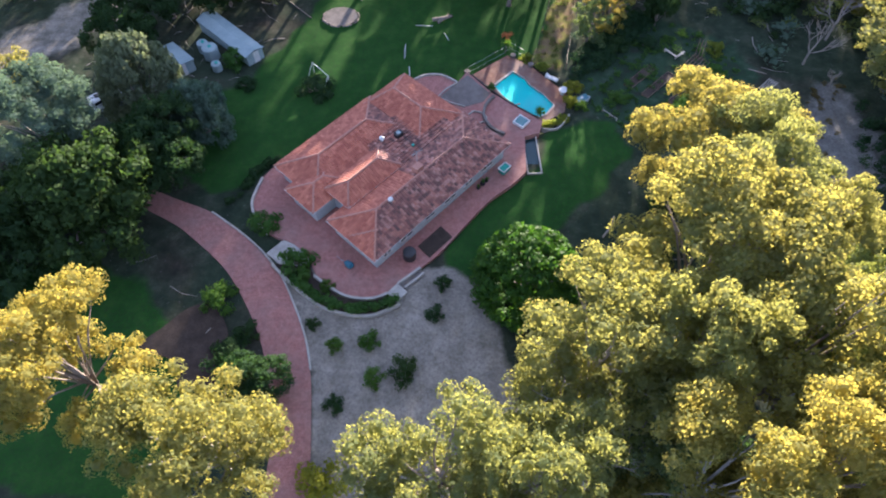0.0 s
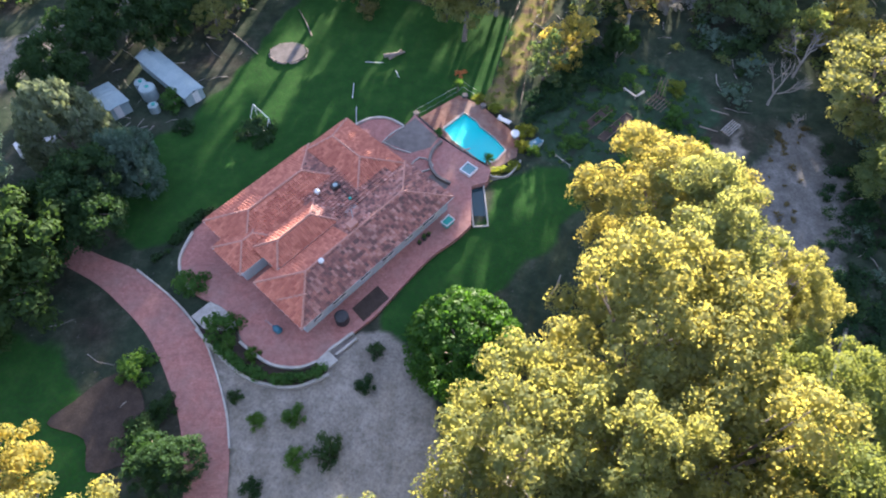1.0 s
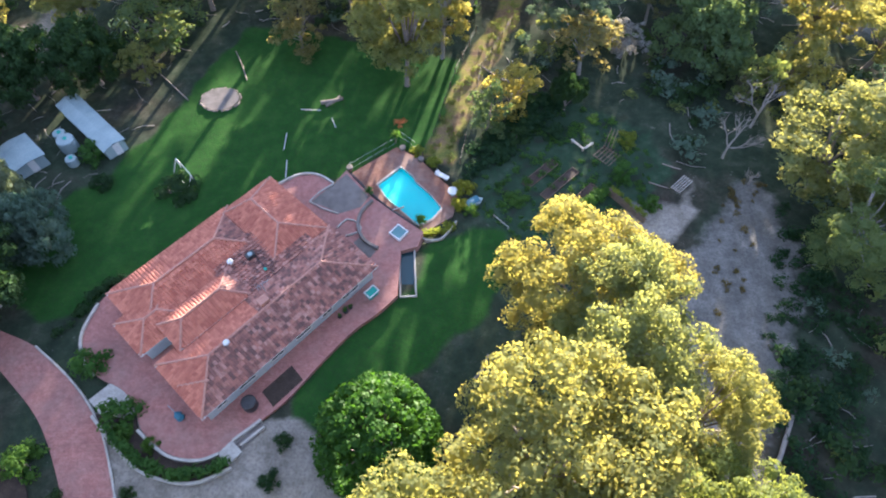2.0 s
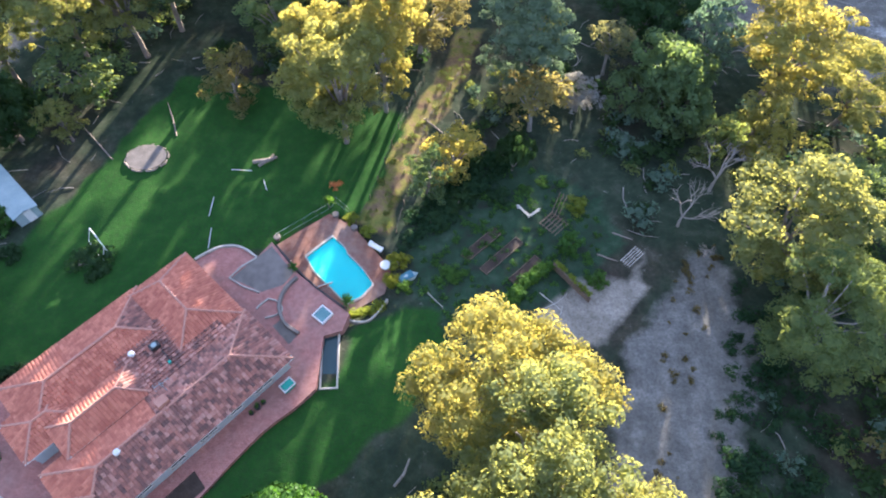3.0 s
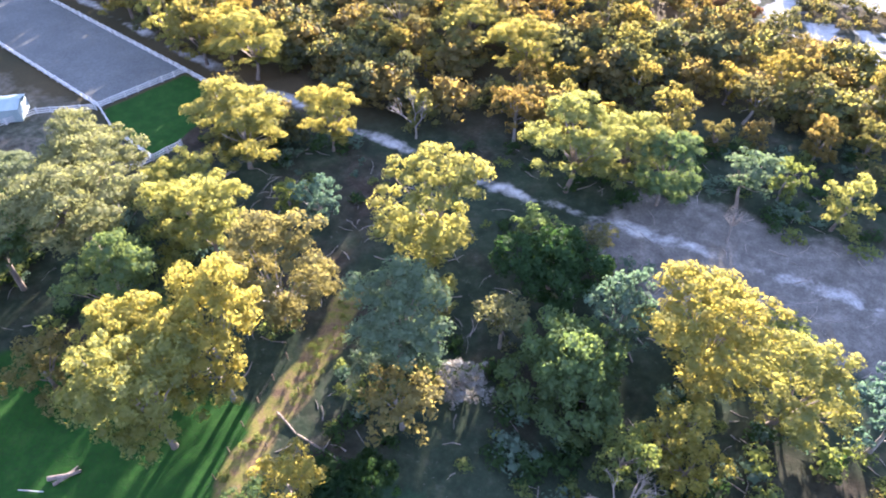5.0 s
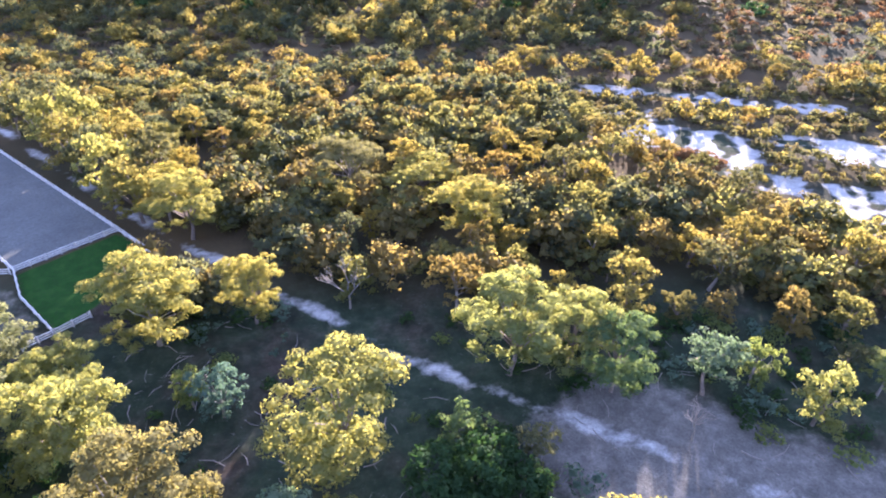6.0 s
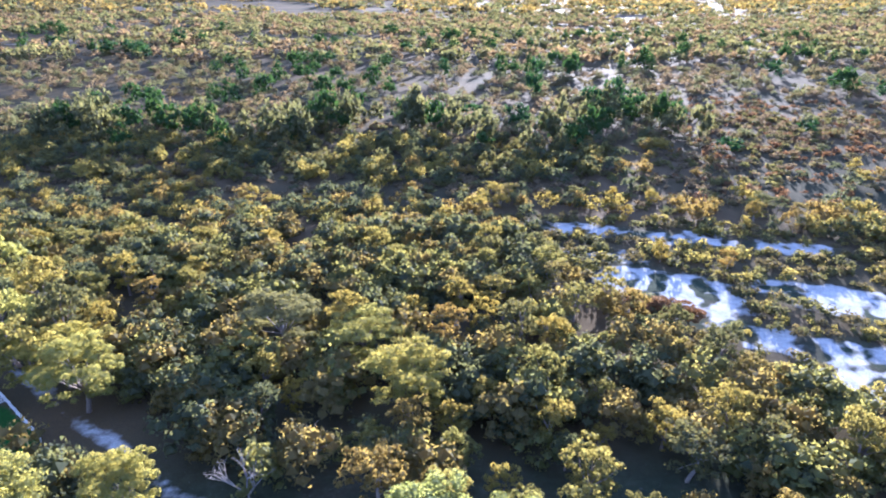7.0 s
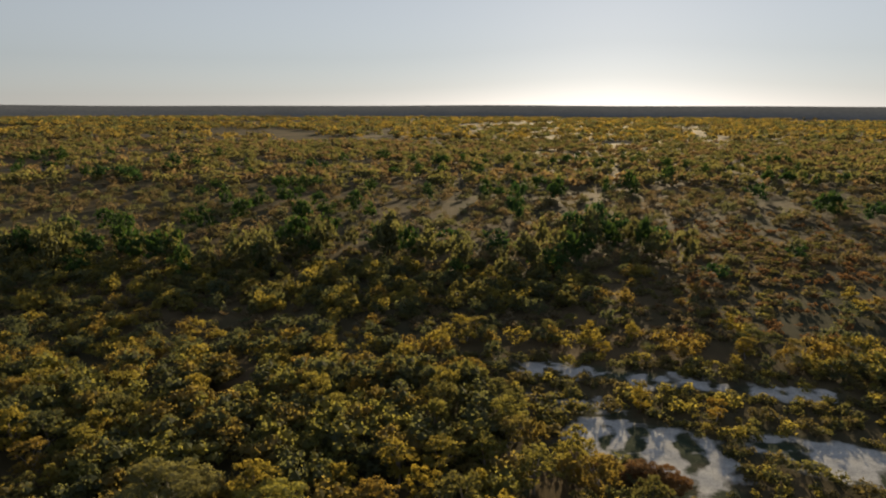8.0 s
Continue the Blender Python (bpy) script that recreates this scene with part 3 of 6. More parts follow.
part("rim", with_hole(grow(pool_ring, 1.06), pool_ring, DECK_Z + 0.03, DECK_Z - 0.4), STONE, pool, "pale stone rim")
bm = bmesh.new()
top_ = [bm.verts.new((x, y, DECK_Z)) for x, y in pool_ring]
low_ = [bm.verts.new((x, y, DECK_Z - 0.5)) for x, y in pool_ring]
for i in range(len(top_)):
    bm.faces.new((top_[i - 1], top_[i], low_[i], low_[i - 1]))
bm.faces.new(low_)
bmesh.ops.recalc_face_normals(bm, faces=bm.faces[:])
for f in bm.faces:
    f.normal_flip()
part("basin", bm, POOL, pool, "turquoise lining")
bm = bmesh.new()
f = bm.faces.new([bm.verts.new((x, y, DECK_Z - 0.05)) for x, y in pool_ring])
f.normal_update()
if f.normal.z < 0:
    f.normal_flip()
wsheet = part("water", bm, water, pool, "clear rippled water")
wsheet.visible_shadow = False

# ---------------------------------------------------------------- house
OX, OY, UX, UY = -7.34, 33.75, 0.684, 0.730     # front corner of the eaves, and the long side's direction
house = thing("house", "sprawling single-storey house with hipped terracotta tile roofs and pale walls", "house", (OX, OY, 0), math.degrees(math.atan2(UY, UX)))
random.seed(4)


def tiles_on(name, corners, material, label=""):
    """A roof plane: eave edge first (corners 0 and 1), covered with overlapping curved tiles, in the house's own axes."""
    c0, c1 = Vector(corners[0]), Vector(corners[1])
    e = (c1 - c0).normalized()
    nrm = e.cross(Vector(corners[-1]) - c0).normalized()
    if nrm.z < 0:
        nrm = -nrm
    up = nrm.cross(e)
    if up.z < 0:
        up = -up
    flat = [((Vector(q) - c0).dot(e), (Vector(q) - c0).dot(up)) for q in corners]
    xs, ys = [q[0] for q in flat], [q[1] for q in flat]
    TW, TH = 0.36, 0.44
    rows, cols = int(max(ys) / TH) + 1, int((max(xs) - min(xs)) / TW) + 2
    vs, fs = [], []
    put = lambda a, b, h: vs.append(c0 + e * a + up * b + nrm * h)
    gx_, gy_ = np.meshgrid(min(xs) + (np.arange(cols) + 0.5) * TW, (np.arange(rows) + 0.5) * TH)
    ok = edge_distance(gx_, gy_, flat) > 0.02
    for i in range(rows):
        for j in range(cols):
            if not ok[i, j]:
                continue
            a = gx_[i, j]
            b = gy_[i, j]
            h = random.uniform(0.0, 0.025)
            q = len(vs)
            for bb, lift in ((b - 0.56 * TH, 0.15), (b + 0.5 * TH, 0.03)):
                for aa, arch in ((-0.5, -0.01), (-0.22, 0.055), (0.1, 0.048), (0.5, -0.01)):
                    put(a + aa * TW, bb, lift + arch + h)
            put(a - 0.5 * TW, b - 0.56 * TH, 0.0)
            put(a + 0.5 * TW, b - 0.56 * TH, 0.0)
            fs += [(q, q + 1, q + 5, q + 4), (q + 1, q + 2, q + 6, q + 5), (q + 2, q + 3, q + 7, q + 6), (q + 8, q + 9, q + 3, q + 2, q + 1, q)]
    q = len(vs)
    vs += [Vector(k_) for k_ in corners] + [Vector(k_) - Vector((0, 0, 0.12)) for k_ in corners]
    k = len(corners)
    fs += [tuple(range(q, q + k)), tuple(range(q + 2 * k - 1, q + k - 1, -1))]
    fs += [(q + i, q + (i + 1) % k, q + k + (i + 1) % k, q + k + i) for i in range(k)]
    return link_part(name, mesh_of(name, vs, fs, material), house, label)


RIDGE_TILE = mesh_of("ridge_tile", *tube([(0, 0, 0.02), (0.98, 0, 0.0), (1.06, 0, 0.0)], [0.15, 0.128, 0.124], 7), CAPPING)


def capping(a, b):
    """Half-round ridge tiles laid end to end along a ridge or hip, each a piece of its own."""
    a, b = Vector(a), Vector(b)
    d = b - a
    k = max(1, round(d.length / 0.62))
    turn = d.to_track_quat("X", "Z").to_matrix().to_4x4()
    for i in range(k):
        q = link_part("ridge_tile", RIDGE_TILE, house)
        q.matrix_local = Matrix.Translation(a + d * (i / k) + Vector((0, 0, 0.05))) @ turn @ Matrix.Diagonal((d.length / k, 1, 1, 1))


def hip_roof(u0, u1, v0, v1, ze, zr, along="u", mats=None, inset=None):
    """A hipped roof over a rectangle; mats by side: front (low u), right (low v), rear, left."""
    mats = mats or (TILE,) * 4
    if along == "u":
        h = inset or (v1 - v0) / 2
        vm = (v0 + v1) / 2
        A, B = (u0 + h, vm, zr), (u1 - h, vm, zr)
    else:
        h0, h1 = inset if isinstance(inset, tuple) else (inset or (u1 - u0) / 2,) * 2
        um = (u0 + u1) / 2
        A, B = (um, v0 + h0, zr), (um, v1 - h1, zr)
    p00, p10, p11, p01 = (u0, v0, ze), (u1, v0, ze), (u1, v1, ze), (u0, v1, ze)
    if along == "u":
        sides = (((p01, p00, A)), (p00, p10, B, A), (p10, p11, B), (p11, p01, A, B))
        hips = ((p00, A), (p01, A), (p10, B), (p11, B), (A, B))
    else:
        sides = ((p01, p00, A, B), (p00, p10, A), (p10, p11, B, A), (p11, p01, B))
        hips = ((p00, A), (p10, A), (p01, B), (p11, B), (A, B))
    for s, m_ in zip(sides, mats):
        if m_:
            tiles_on("roof", s, m_)
    for a, b in hips:
        capping(a, b)
    # gutter along the eaves
    g = bmesh.new()
    for (a, b) in ((p00, p10), (p10, p11), (p11, p01), (p01, p00)):
        a, b = Vector(a), Vector(b)
        m_ = (a + b) / 2
        box(((b - a).length + 0.1, 0.12, 0.14), (m_.x, m_.y, m_.z - 0.1), math.degrees(math.atan2(b.y - a.y, b.x - a.x)), 0.0, bm=g)
    part("gutter", g, WHITE, house, "pale painted gutter")


def room(u0, u1, v0, v1, top):
    part("wall", box((u1 - u0, v1 - v0, top - FLOOR + 0.3), ((u0 + u1) / 2, (v0 + v1) / 2, FLOOR - 0.3)), WALL, house, "pale grey-blue rendered wall")


EAVE = 4.75
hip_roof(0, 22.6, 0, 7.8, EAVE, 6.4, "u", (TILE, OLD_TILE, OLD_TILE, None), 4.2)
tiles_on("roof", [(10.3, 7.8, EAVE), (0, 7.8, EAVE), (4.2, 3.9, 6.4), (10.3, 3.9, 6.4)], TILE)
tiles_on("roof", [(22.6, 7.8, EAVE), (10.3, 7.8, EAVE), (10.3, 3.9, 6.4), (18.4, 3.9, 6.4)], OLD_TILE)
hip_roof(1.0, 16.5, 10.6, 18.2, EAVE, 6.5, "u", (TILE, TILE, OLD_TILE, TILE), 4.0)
hip_roof(14.4, 22.4, 7.4, 17.9, EAVE, 6.6, "v", (TILE, TILE, TILE, TILE), (3.5, 2.3))
hip_roof(-0.4, 6.0, 9.6, 14.6, EAVE, 5.85, "u", (TILE, TILE, TILE, TILE))
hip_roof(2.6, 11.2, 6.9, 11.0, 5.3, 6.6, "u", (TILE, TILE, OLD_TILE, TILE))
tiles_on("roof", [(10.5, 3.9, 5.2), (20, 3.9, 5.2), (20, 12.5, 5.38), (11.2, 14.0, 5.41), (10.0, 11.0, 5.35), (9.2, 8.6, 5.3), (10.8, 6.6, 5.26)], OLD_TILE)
capping((0.35, 4.3, EAVE + 0.12), (2.7, 2.1, 5.86))
room(0.5, 22.1, 0.45, 7.3, EAVE - 0.05)
room(1.5, 16, 11, 17.7, EAVE - 0.05)
room(15, 22.0, 7.8, 17.4, EAVE - 0.05)
room(0.1, 5.5, 10.0, 14.1, EAVE - 0.05)
room(3.0, 10.8, 7.2, 10.7, 5.25)
room(6, 20, 4, 14, EAVE)
part("chimney", box((1.1, 0.9, 1.2), (11.4, 4.6, 5.75), 0, 0.03), CAPPING, house, "squat rendered chimney")
# ---------------------------------------------------------------- trees
def ball(fine):
    """Triangles of a rough unit ball: 20 faces, or 8."""
    if not fine:
        ax = [np.array(v, float) for v in ((1, 0, 0), (0, 1, 0), (-1, 0, 0), (0, -1, 0))]
        up, dn = np.array((0, 0, 1.0)), np.array((0, 0, -1.0))
        return np.array([(ax[i], ax[(i + 1) % 4], up) for i in range(4)] + [(ax[(i + 1) % 4], ax[i], dn) for i in range(4)])
    one = bmesh.new()
    bmesh.ops.create_icosphere(one, subdivisions=1, radius=1.0)
    out = np.array([[v.co[:] for v in f.verts] for f in one.faces])
    one.free()
    return out


CORES = {True: ball(True), False: ball(False)}


def leaf_quads(rng, centres, radii, per, size, flat=0.8, wild=0.5, low=-0.35, fine=True, blocker=0.57):
    """Loose leaf sprays round clumps, each over a solid core added to block light: n x 3 x 3."""
    out = []
    for c, r in zip(centres, radii):
        k = max(6, int(per * (r * r)))
        d = rng.normal(size=(k * 2, 3))
        d /= np.linalg.norm(d, axis=1)[:, None]
        d = d[d[:, 2] > low][:k]
        k = len(d)
        p = np.array(c) + d * r * (0.72 + 0.4 * rng.random((k, 1))) * np.array([1, 1, flat])
        nrm = d + wild * rng.normal(size=(k, 3))
        nrm /= np.linalg.norm(nrm, axis=1)[:, None]
        t1 = np.cross(nrm, rng.normal(size=(k, 3)))
        t1 /= np.linalg.norm(t1, axis=1)[:, None] + 1e-9
        t2 = np.cross(nrm, t1)
        s = size * (0.6 + 0.8 * rng.random((k, 1)))
        out.append(np.stack([p + t1 * s * 0.6, p - t1 * s * 0.4 + t2 * s * 0.42, p - t1 * s * 0.4 - t2 * s * 0.42], 1))
        a = rng.uniform(0, 6.28)
        turn = np.array([[math.cos(a), -math.sin(a), 0], [math.sin(a), math.cos(a), 0], [0, 0, 1]])
        out.append(np.array(c) + CORES[fine] @ turn.T * r * blocker * np.array([1, 1, flat]))
    return np.concatenate(out)


def crown_clumps(rng, h, R, base, count, style):
    """Centres and sizes of the clumps of one crown: several domes, each set with puffs that keep their distance."""
    domes = []
    if style == "gum":
        # heads that keep apart, each a dome of its own, at uneven heights, over a lower skirt
        spots = []
        for i in range(11):
            best, far = None, -1.0
            for _ in range(10):
                a, rr = rng.uniform(0, 2 * math.pi), 0.76 * R * math.sqrt(rng.random())
                q = np.array([rr * math.cos(a), rr * math.sin(a)])
                gap = min((np.linalg.norm(q - w) for w in spots), default=9 * R)
                if gap > far:
                    best, far = q, gap
            spots.append(best)
            rr = np.linalg.norm(best) / R
            domes.append((best[0], best[1], base + (h - base) * (0.3 + 0.42 * (1 - rr * rr) + rng.uniform(-0.12, 0.22)), R * rng.uniform(0.22, 0.36)))
        for i in range(9):
            a, rr = 2.4 * i + rng.uniform(-0.4, 0.4), R * rng.uniform(0.25, 0.8)
            domes.append((rr * math.cos(a), rr * math.sin(a), base + (h - base) * rng.uniform(-0.08, 0.26), R * rng.uniform(0.2, 0.32)))
        cs, rs = [], []
        for x0, y0, z0, dr in domes:
            k = max(4, int(count * dr * dr / sum(w[3] ** 2 for w in domes)))
            turn_ = rng.uniform(0, 6.28)
            for j in range(k):
                up = 1 - 1.25 * (j + 0.5) / k
                a = turn_ + 2.4 * j
                d = np.array([math.cos(a) * math.sqrt(1 - up * up), math.sin(a) * math.sqrt(1 - up * up), up * 0.85])
                cs.append(np.array([x0, y0, z0]) + d * dr * rng.uniform(0.75, 1.0))
                rs.append(dr * rng.uniform(0.42, 0.64))
        cs, rs = np.array(cs), np.array(rs)
        cs[:, 2] += h - (cs[:, 2] + rs * 0.8).max()
        return cs, rs
    k = 6 if style == "far" else 4
    for i in range(k):
        a = 2 * math.pi * (i + rng.uniform(-0.4, 0.4)) / k
        dr = R * (rng.uniform(0.26, 0.46) if style == "far" else rng.uniform(0.42, 0.55))
        rr = min(R * rng.uniform(0.4, 0.75), R - 0.8 * dr)
        domes.append((rr * math.cos(a), rr * math.sin(a), base + (h - base) * rng.uniform(0.12, 0.68), dr))
    domes.append((rng.normal() * R * 0.12, rng.normal() * R * 0.12, h - R * 0.42, R * 0.42))
    if style == "dome":
        domes = [(0.0, 0.0, 0.1 * h, 0.8 * R)]
    elif style != "far":
        domes += [(0.0, 0.0, h - R * 0.55, R * 0.5)] * 3
    cs, rs = [], []
    size = 1.55 * R / math.sqrt(count)
    for i in range(count):
        best, far = None, -1.0
        for _ in range(12):
            x0, y0, z0, dr = domes[rng.integers(0, len(domes))]
            d = rng.normal(size=3)
            d /= np.linalg.norm(d)
            d[2] = abs(d[2]) if rng.random() < 0.8 else d[2]
            p = np.array([x0, y0, z0]) + d * dr * np.array([1, 1, min(1.0, 0.55 * (h - base) / R) if style != "dome" else 0.85 * h / R])
            gap = min((np.linalg.norm(p - c) for c in cs), default=9.0)
            if gap > far:
                best, far = p, gap
        cs.append(best)
        rs.append(size * rng.uniform(0.75, 1.2))
    cs, rs = np.array(cs), np.array(rs)
    cs[:, 2] += h - (cs[:, 2] + rs * 0.8).max()
    return cs, rs


def limbs(rng, h, base, cs, trunk_r, count):
    """Trunk and limbs as one list of tubes."""
    vs, fs = [], []

    def add(pts, rad, sides):
        v_, f_ = tube(pts, rad, sides)
        fs.extend(tuple(w + len(vs) for w in face) for face in f_)
        vs.extend(v_)
    lean = rng.normal(size=2) * h * 0.03
    fork = Vector((lean[0], lean[1], base + (h - base) * 0.25))
    add([(0, 0, -0.5), (0, 0, 0.4), (lean[0] * 0.2, lean[1] * 0.5, base * 0.5), fork], [trunk_r * 1.5, trunk_r * 1.1, trunk_r * 0.9, trunk_r * 0.6], 8)
    order = rng.permutation(len(cs))[:count]
    for i in order:
        c = Vector(cs[i])
        s = Vector((lean[0] * 0.7, lean[1] * 0.7, base * rng.uniform(0.7, 1.05)))
        m_ = s.lerp(c, 0.5) + Vector((0, 0, (c.z - s.z) * 0.12)) + Vector(rng.normal(size=3)) * 0.3
        add([s, m_, c], [trunk_r * 0.42, trunk_r * 0.26, trunk_r * 0.1], 5)
    return vs, fs


TREE_KINDS = {
    # style: height, crown radius, crown base, clumps, leaves per m2 of clump, leaf size
    "gum": (20, 7.0, 7.0, 115, 120, 0.285),
    "fine": (20, 7.0, 8.0, 130, 200, 0.22),
        "tall": (20, 7.0, 11.5, 100, 120, 0.285),
    "small": (9, 4.2, 2.6, 52, 85, 0.32),
    "thin": (10, 3.6, 4.0, 42, 80, 0.33),
    "round": (8, 6.0, 0.8, 80, 130, 0.32),
    "dome": (8, 6.0, 0.5, 120, 150, 0.36),
    "shrub": (2.0, 1.2, 0.1, 12, 300, 0.2),
}
PROTO = {}


def tree_meshes(style, variant):
    if (style, variant) not in PROTO:
        rng = np.random.default_rng(100 * variant + len(style) + sum(map(ord, style)))
        h, R, base, count, per, size = TREE_KINDS[style]
        cs, rs = crown_clumps(rng, h, R, base, count, "gum" if style in ("gum", "fine", "tall", "small", "thin") else style)
        if style in ("round", "dome"):
            cs[:, 2] = np.maximum(cs[:, 2], rs * 0.8)
        q = leaf_quads(rng, cs, rs, per, size, low=-0.3 if style not in ("round", "dome") else -0.6, fine=style not in ("small", "thin"))
        PROTO[style, variant] = (q, limbs(rng, h, base, cs, 0.035 * R + 0.1, {"gum": 16, "tall": 16, "fine": 22, "small": 8, "thin": 8, "round": 6, "dome": 6, "shrub": 3}[style]))
    return PROTO[style, variant]


BUILT = {}


def tree_data(style, variant, leaf, bark):
    key = (style, variant, leaf)
    if key not in BUILT:
        q, (vs, fs) = tree_meshes(style, variant)
        BUILT[key] = (leaves_mesh("crown", q, LEAF[leaf]), mesh_of("trunk", vs, fs, bark, True))
    return BUILT[key]


def plant(name, x, y, h, R, style, leaf, label, category, group, variant, turn, bark=None, z=None):
    h0, R0 = TREE_KINDS[style][:2]
    crown, trunk = tree_data(style, variant, leaf, bark or BARK)
    ob = thing(name, label, category, (x, y, float(ground_z(x, y)) if z is None else z), turn, group)
    ob.scale = (R / R0, R / R0, h / h0)
    link_part("trunk", trunk, ob)
    link_part("crown", crown, ob)
    return ob


BIG = [
    (28.3, 44.4, 17.5, 7.8, "gum"), (30.3, 37.6, 20, 7.0, "gum"), (22.9, 26.5, 24, 8.6, "gum"), (13.1, 18.9, 22, 7.7, "gum"),
    (26.5, 17.2, 25.5, 7.6, "gum"), (19.5, 18.5, 25, 5.6, "gum"), (33.0, 12.0, 24, 6.0, "green"), (28.5, 22.0, 17, 5.0, "green"), (16.5, 13.0, 16, 5.0, "green"), (-0.2, 9.8, 22, 6.3, "gum"), (6.9, 9.0, 23, 5.5, "gum"), (18.6, 8.6, 26, 5.6, "gum"),
    (25.6, 8.8, 27, 5.4, "gum"), (35.5, 22.2, 20, 6.0, "green"), (36.6, 31.7, 17, 5.2, "gum"), (-30.4, 18.4, 22, 5.7, "gum"),
    (-17.8, 11.3, 22, 6.1, "gum"), (-45.0, 48.5, 15, 6.1, "blue"), (60.8, 63.7, 14, 9.0, "gum"),
    # the tree at (1.5, 98.5) is added to shade the house roof
    (60.6, 53.7, 12, 7.1, "green"), (10.2, 82.8, 19.0, 7.0, "gum"), (15.2, 88.6, 20, 5.8, "gum"), (-20.5, 99.5, 20, 7.0, "gum"), (1.5, 98.5, 15, 6.0, "green"),
    (-28.0, 97.5, 20, 7.2, "gum"), (-36.5, 93.0, 19, 6.5, "gum"), (34.0, 93.2, 13.8, 6.6, "blue"), (67.6, 91.5, 15.2, 7.6, "gum"), (75.6, 85.6, 12.6, 6.6, "gum"),
    (70.9, 67.7, 12, 5.8, "green"), (-6.5, 109.4, 17.5, 9.6, "pale"), (-9.6, 120.6, 16.4, 7.6, "pale"), (-16.7, 105.3, 14, 7.2, "green"), (19.6, 99.6, 16.8, 7.6, "brown"),
    (8.6, 109.0, 17.0, 6.2, "gum"), (37.3, 110.3, 17.6, 8.2, "gum"), (7.6, 132.0, 14.5, 7.0, "gum"), (20.6, 137.0, 12, 5.0, "gum"),
    (58.6, 126.5, 16.6, 7.4, "gum"), (67.0, 127.5, 14.0, 6.0, "gum"), (72.1, 123.2, 12, 5.7, "green"), (29.7, 179.7, 12, 7.0, "brown"),
    (54.2, 160.6, 12.4, 6.7, "gum"), (2.6, 161.4, 13.2, 7.0, "gum"), (-4.0, 168.0, 12.5, 6.0, "gum"), (7.4, 87.3, 17, 5.2, "gum"), (-34.0, 105.0, 20, 6.0, "gum"), (3.2, 117.0, 13, 5.0, "gum"), (-21.0, 115.0, 14, 6.0, "pale"), (45.3, 176.5, 11, 6.6, "gum"),
]
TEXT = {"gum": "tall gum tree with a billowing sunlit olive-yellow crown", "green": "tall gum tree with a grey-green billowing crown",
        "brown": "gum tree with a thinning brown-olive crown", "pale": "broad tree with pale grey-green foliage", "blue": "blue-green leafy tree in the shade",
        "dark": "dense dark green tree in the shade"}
for i, (x, y, h, R, leaf) in enumerate(BIG):
    plant("gum_tree", x, y, h, R, "fine" if y < 60 and R > 5 else "tall" if x < -5 and 100 < y < 125 else "gum", leaf, TEXT[leaf], "tree", "gum trees round the clearing", i % 5, 77 * i, PALE_BARK if i % 2 else BARK)
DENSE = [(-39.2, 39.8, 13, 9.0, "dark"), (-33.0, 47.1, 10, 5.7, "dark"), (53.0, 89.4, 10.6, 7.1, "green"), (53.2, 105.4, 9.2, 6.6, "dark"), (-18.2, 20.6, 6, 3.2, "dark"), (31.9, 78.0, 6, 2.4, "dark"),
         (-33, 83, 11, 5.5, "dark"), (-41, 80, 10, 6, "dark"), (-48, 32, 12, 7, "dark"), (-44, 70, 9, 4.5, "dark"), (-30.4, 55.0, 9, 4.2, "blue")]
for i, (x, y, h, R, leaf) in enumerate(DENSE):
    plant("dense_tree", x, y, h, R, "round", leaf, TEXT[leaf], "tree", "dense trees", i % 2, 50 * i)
plant("broadleaf_tree", 9.0, 32.4, 7, 6.6, "dome", "mango", "rounded glossy dark green broadleaf tree beside the gravel", "tree", "", 1, 20)
plant("broad_tree", -37.6, 58.2, 13.5, 5.9, "dome", "pale", "broad domed tree with dense pale grey-green foliage", "tree", "", 2, 140)
# the last three are added to keep the sun off the track
for x, y, h, R, leaf in [(24.3, 77.0, 9, 3.8, "gum"), (41.4, 88.8, 6, 3.3, "pink"), (-5.4, 89.8, 9, 4.3, "brown"), (-24.8, 90.6, 9, 6.0, "green"), (57.5, 80, 8, 3.6, "green"), (63.0, 82.5, 8.5, 4.0, "gum"),
                         (70, 95, 8, 4.5, "green")]:
    plant("small_tree", x, y, h, R, "small", leaf, "small slender tree at the woodland edge", "tree", "small trees", 0, 10 * x)

for i, (x, y) in enumerate([(-56, 208), (-48, 203), (-40, 196), (-32, 189), (-24, 182), (-17, 174), (-9, 167), (-50, 213), (-36, 203), (-21, 191), (-9, 178)]):
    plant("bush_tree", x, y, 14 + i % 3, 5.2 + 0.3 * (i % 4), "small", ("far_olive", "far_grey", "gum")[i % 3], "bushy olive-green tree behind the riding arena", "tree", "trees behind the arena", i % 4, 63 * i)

# woodland of single trees, with an open ride along which the low sun reaches the garden out to the sand flats
rng = np.random.default_rng(7)
taken = [(x, y, R) for x, y, h, R, k in BIG + DENSE] + [(9.4, 32.2, 7), (-46.8, 57.5, 6), (-36, 57.5, 6), (-35.8, 70.0, 7)]


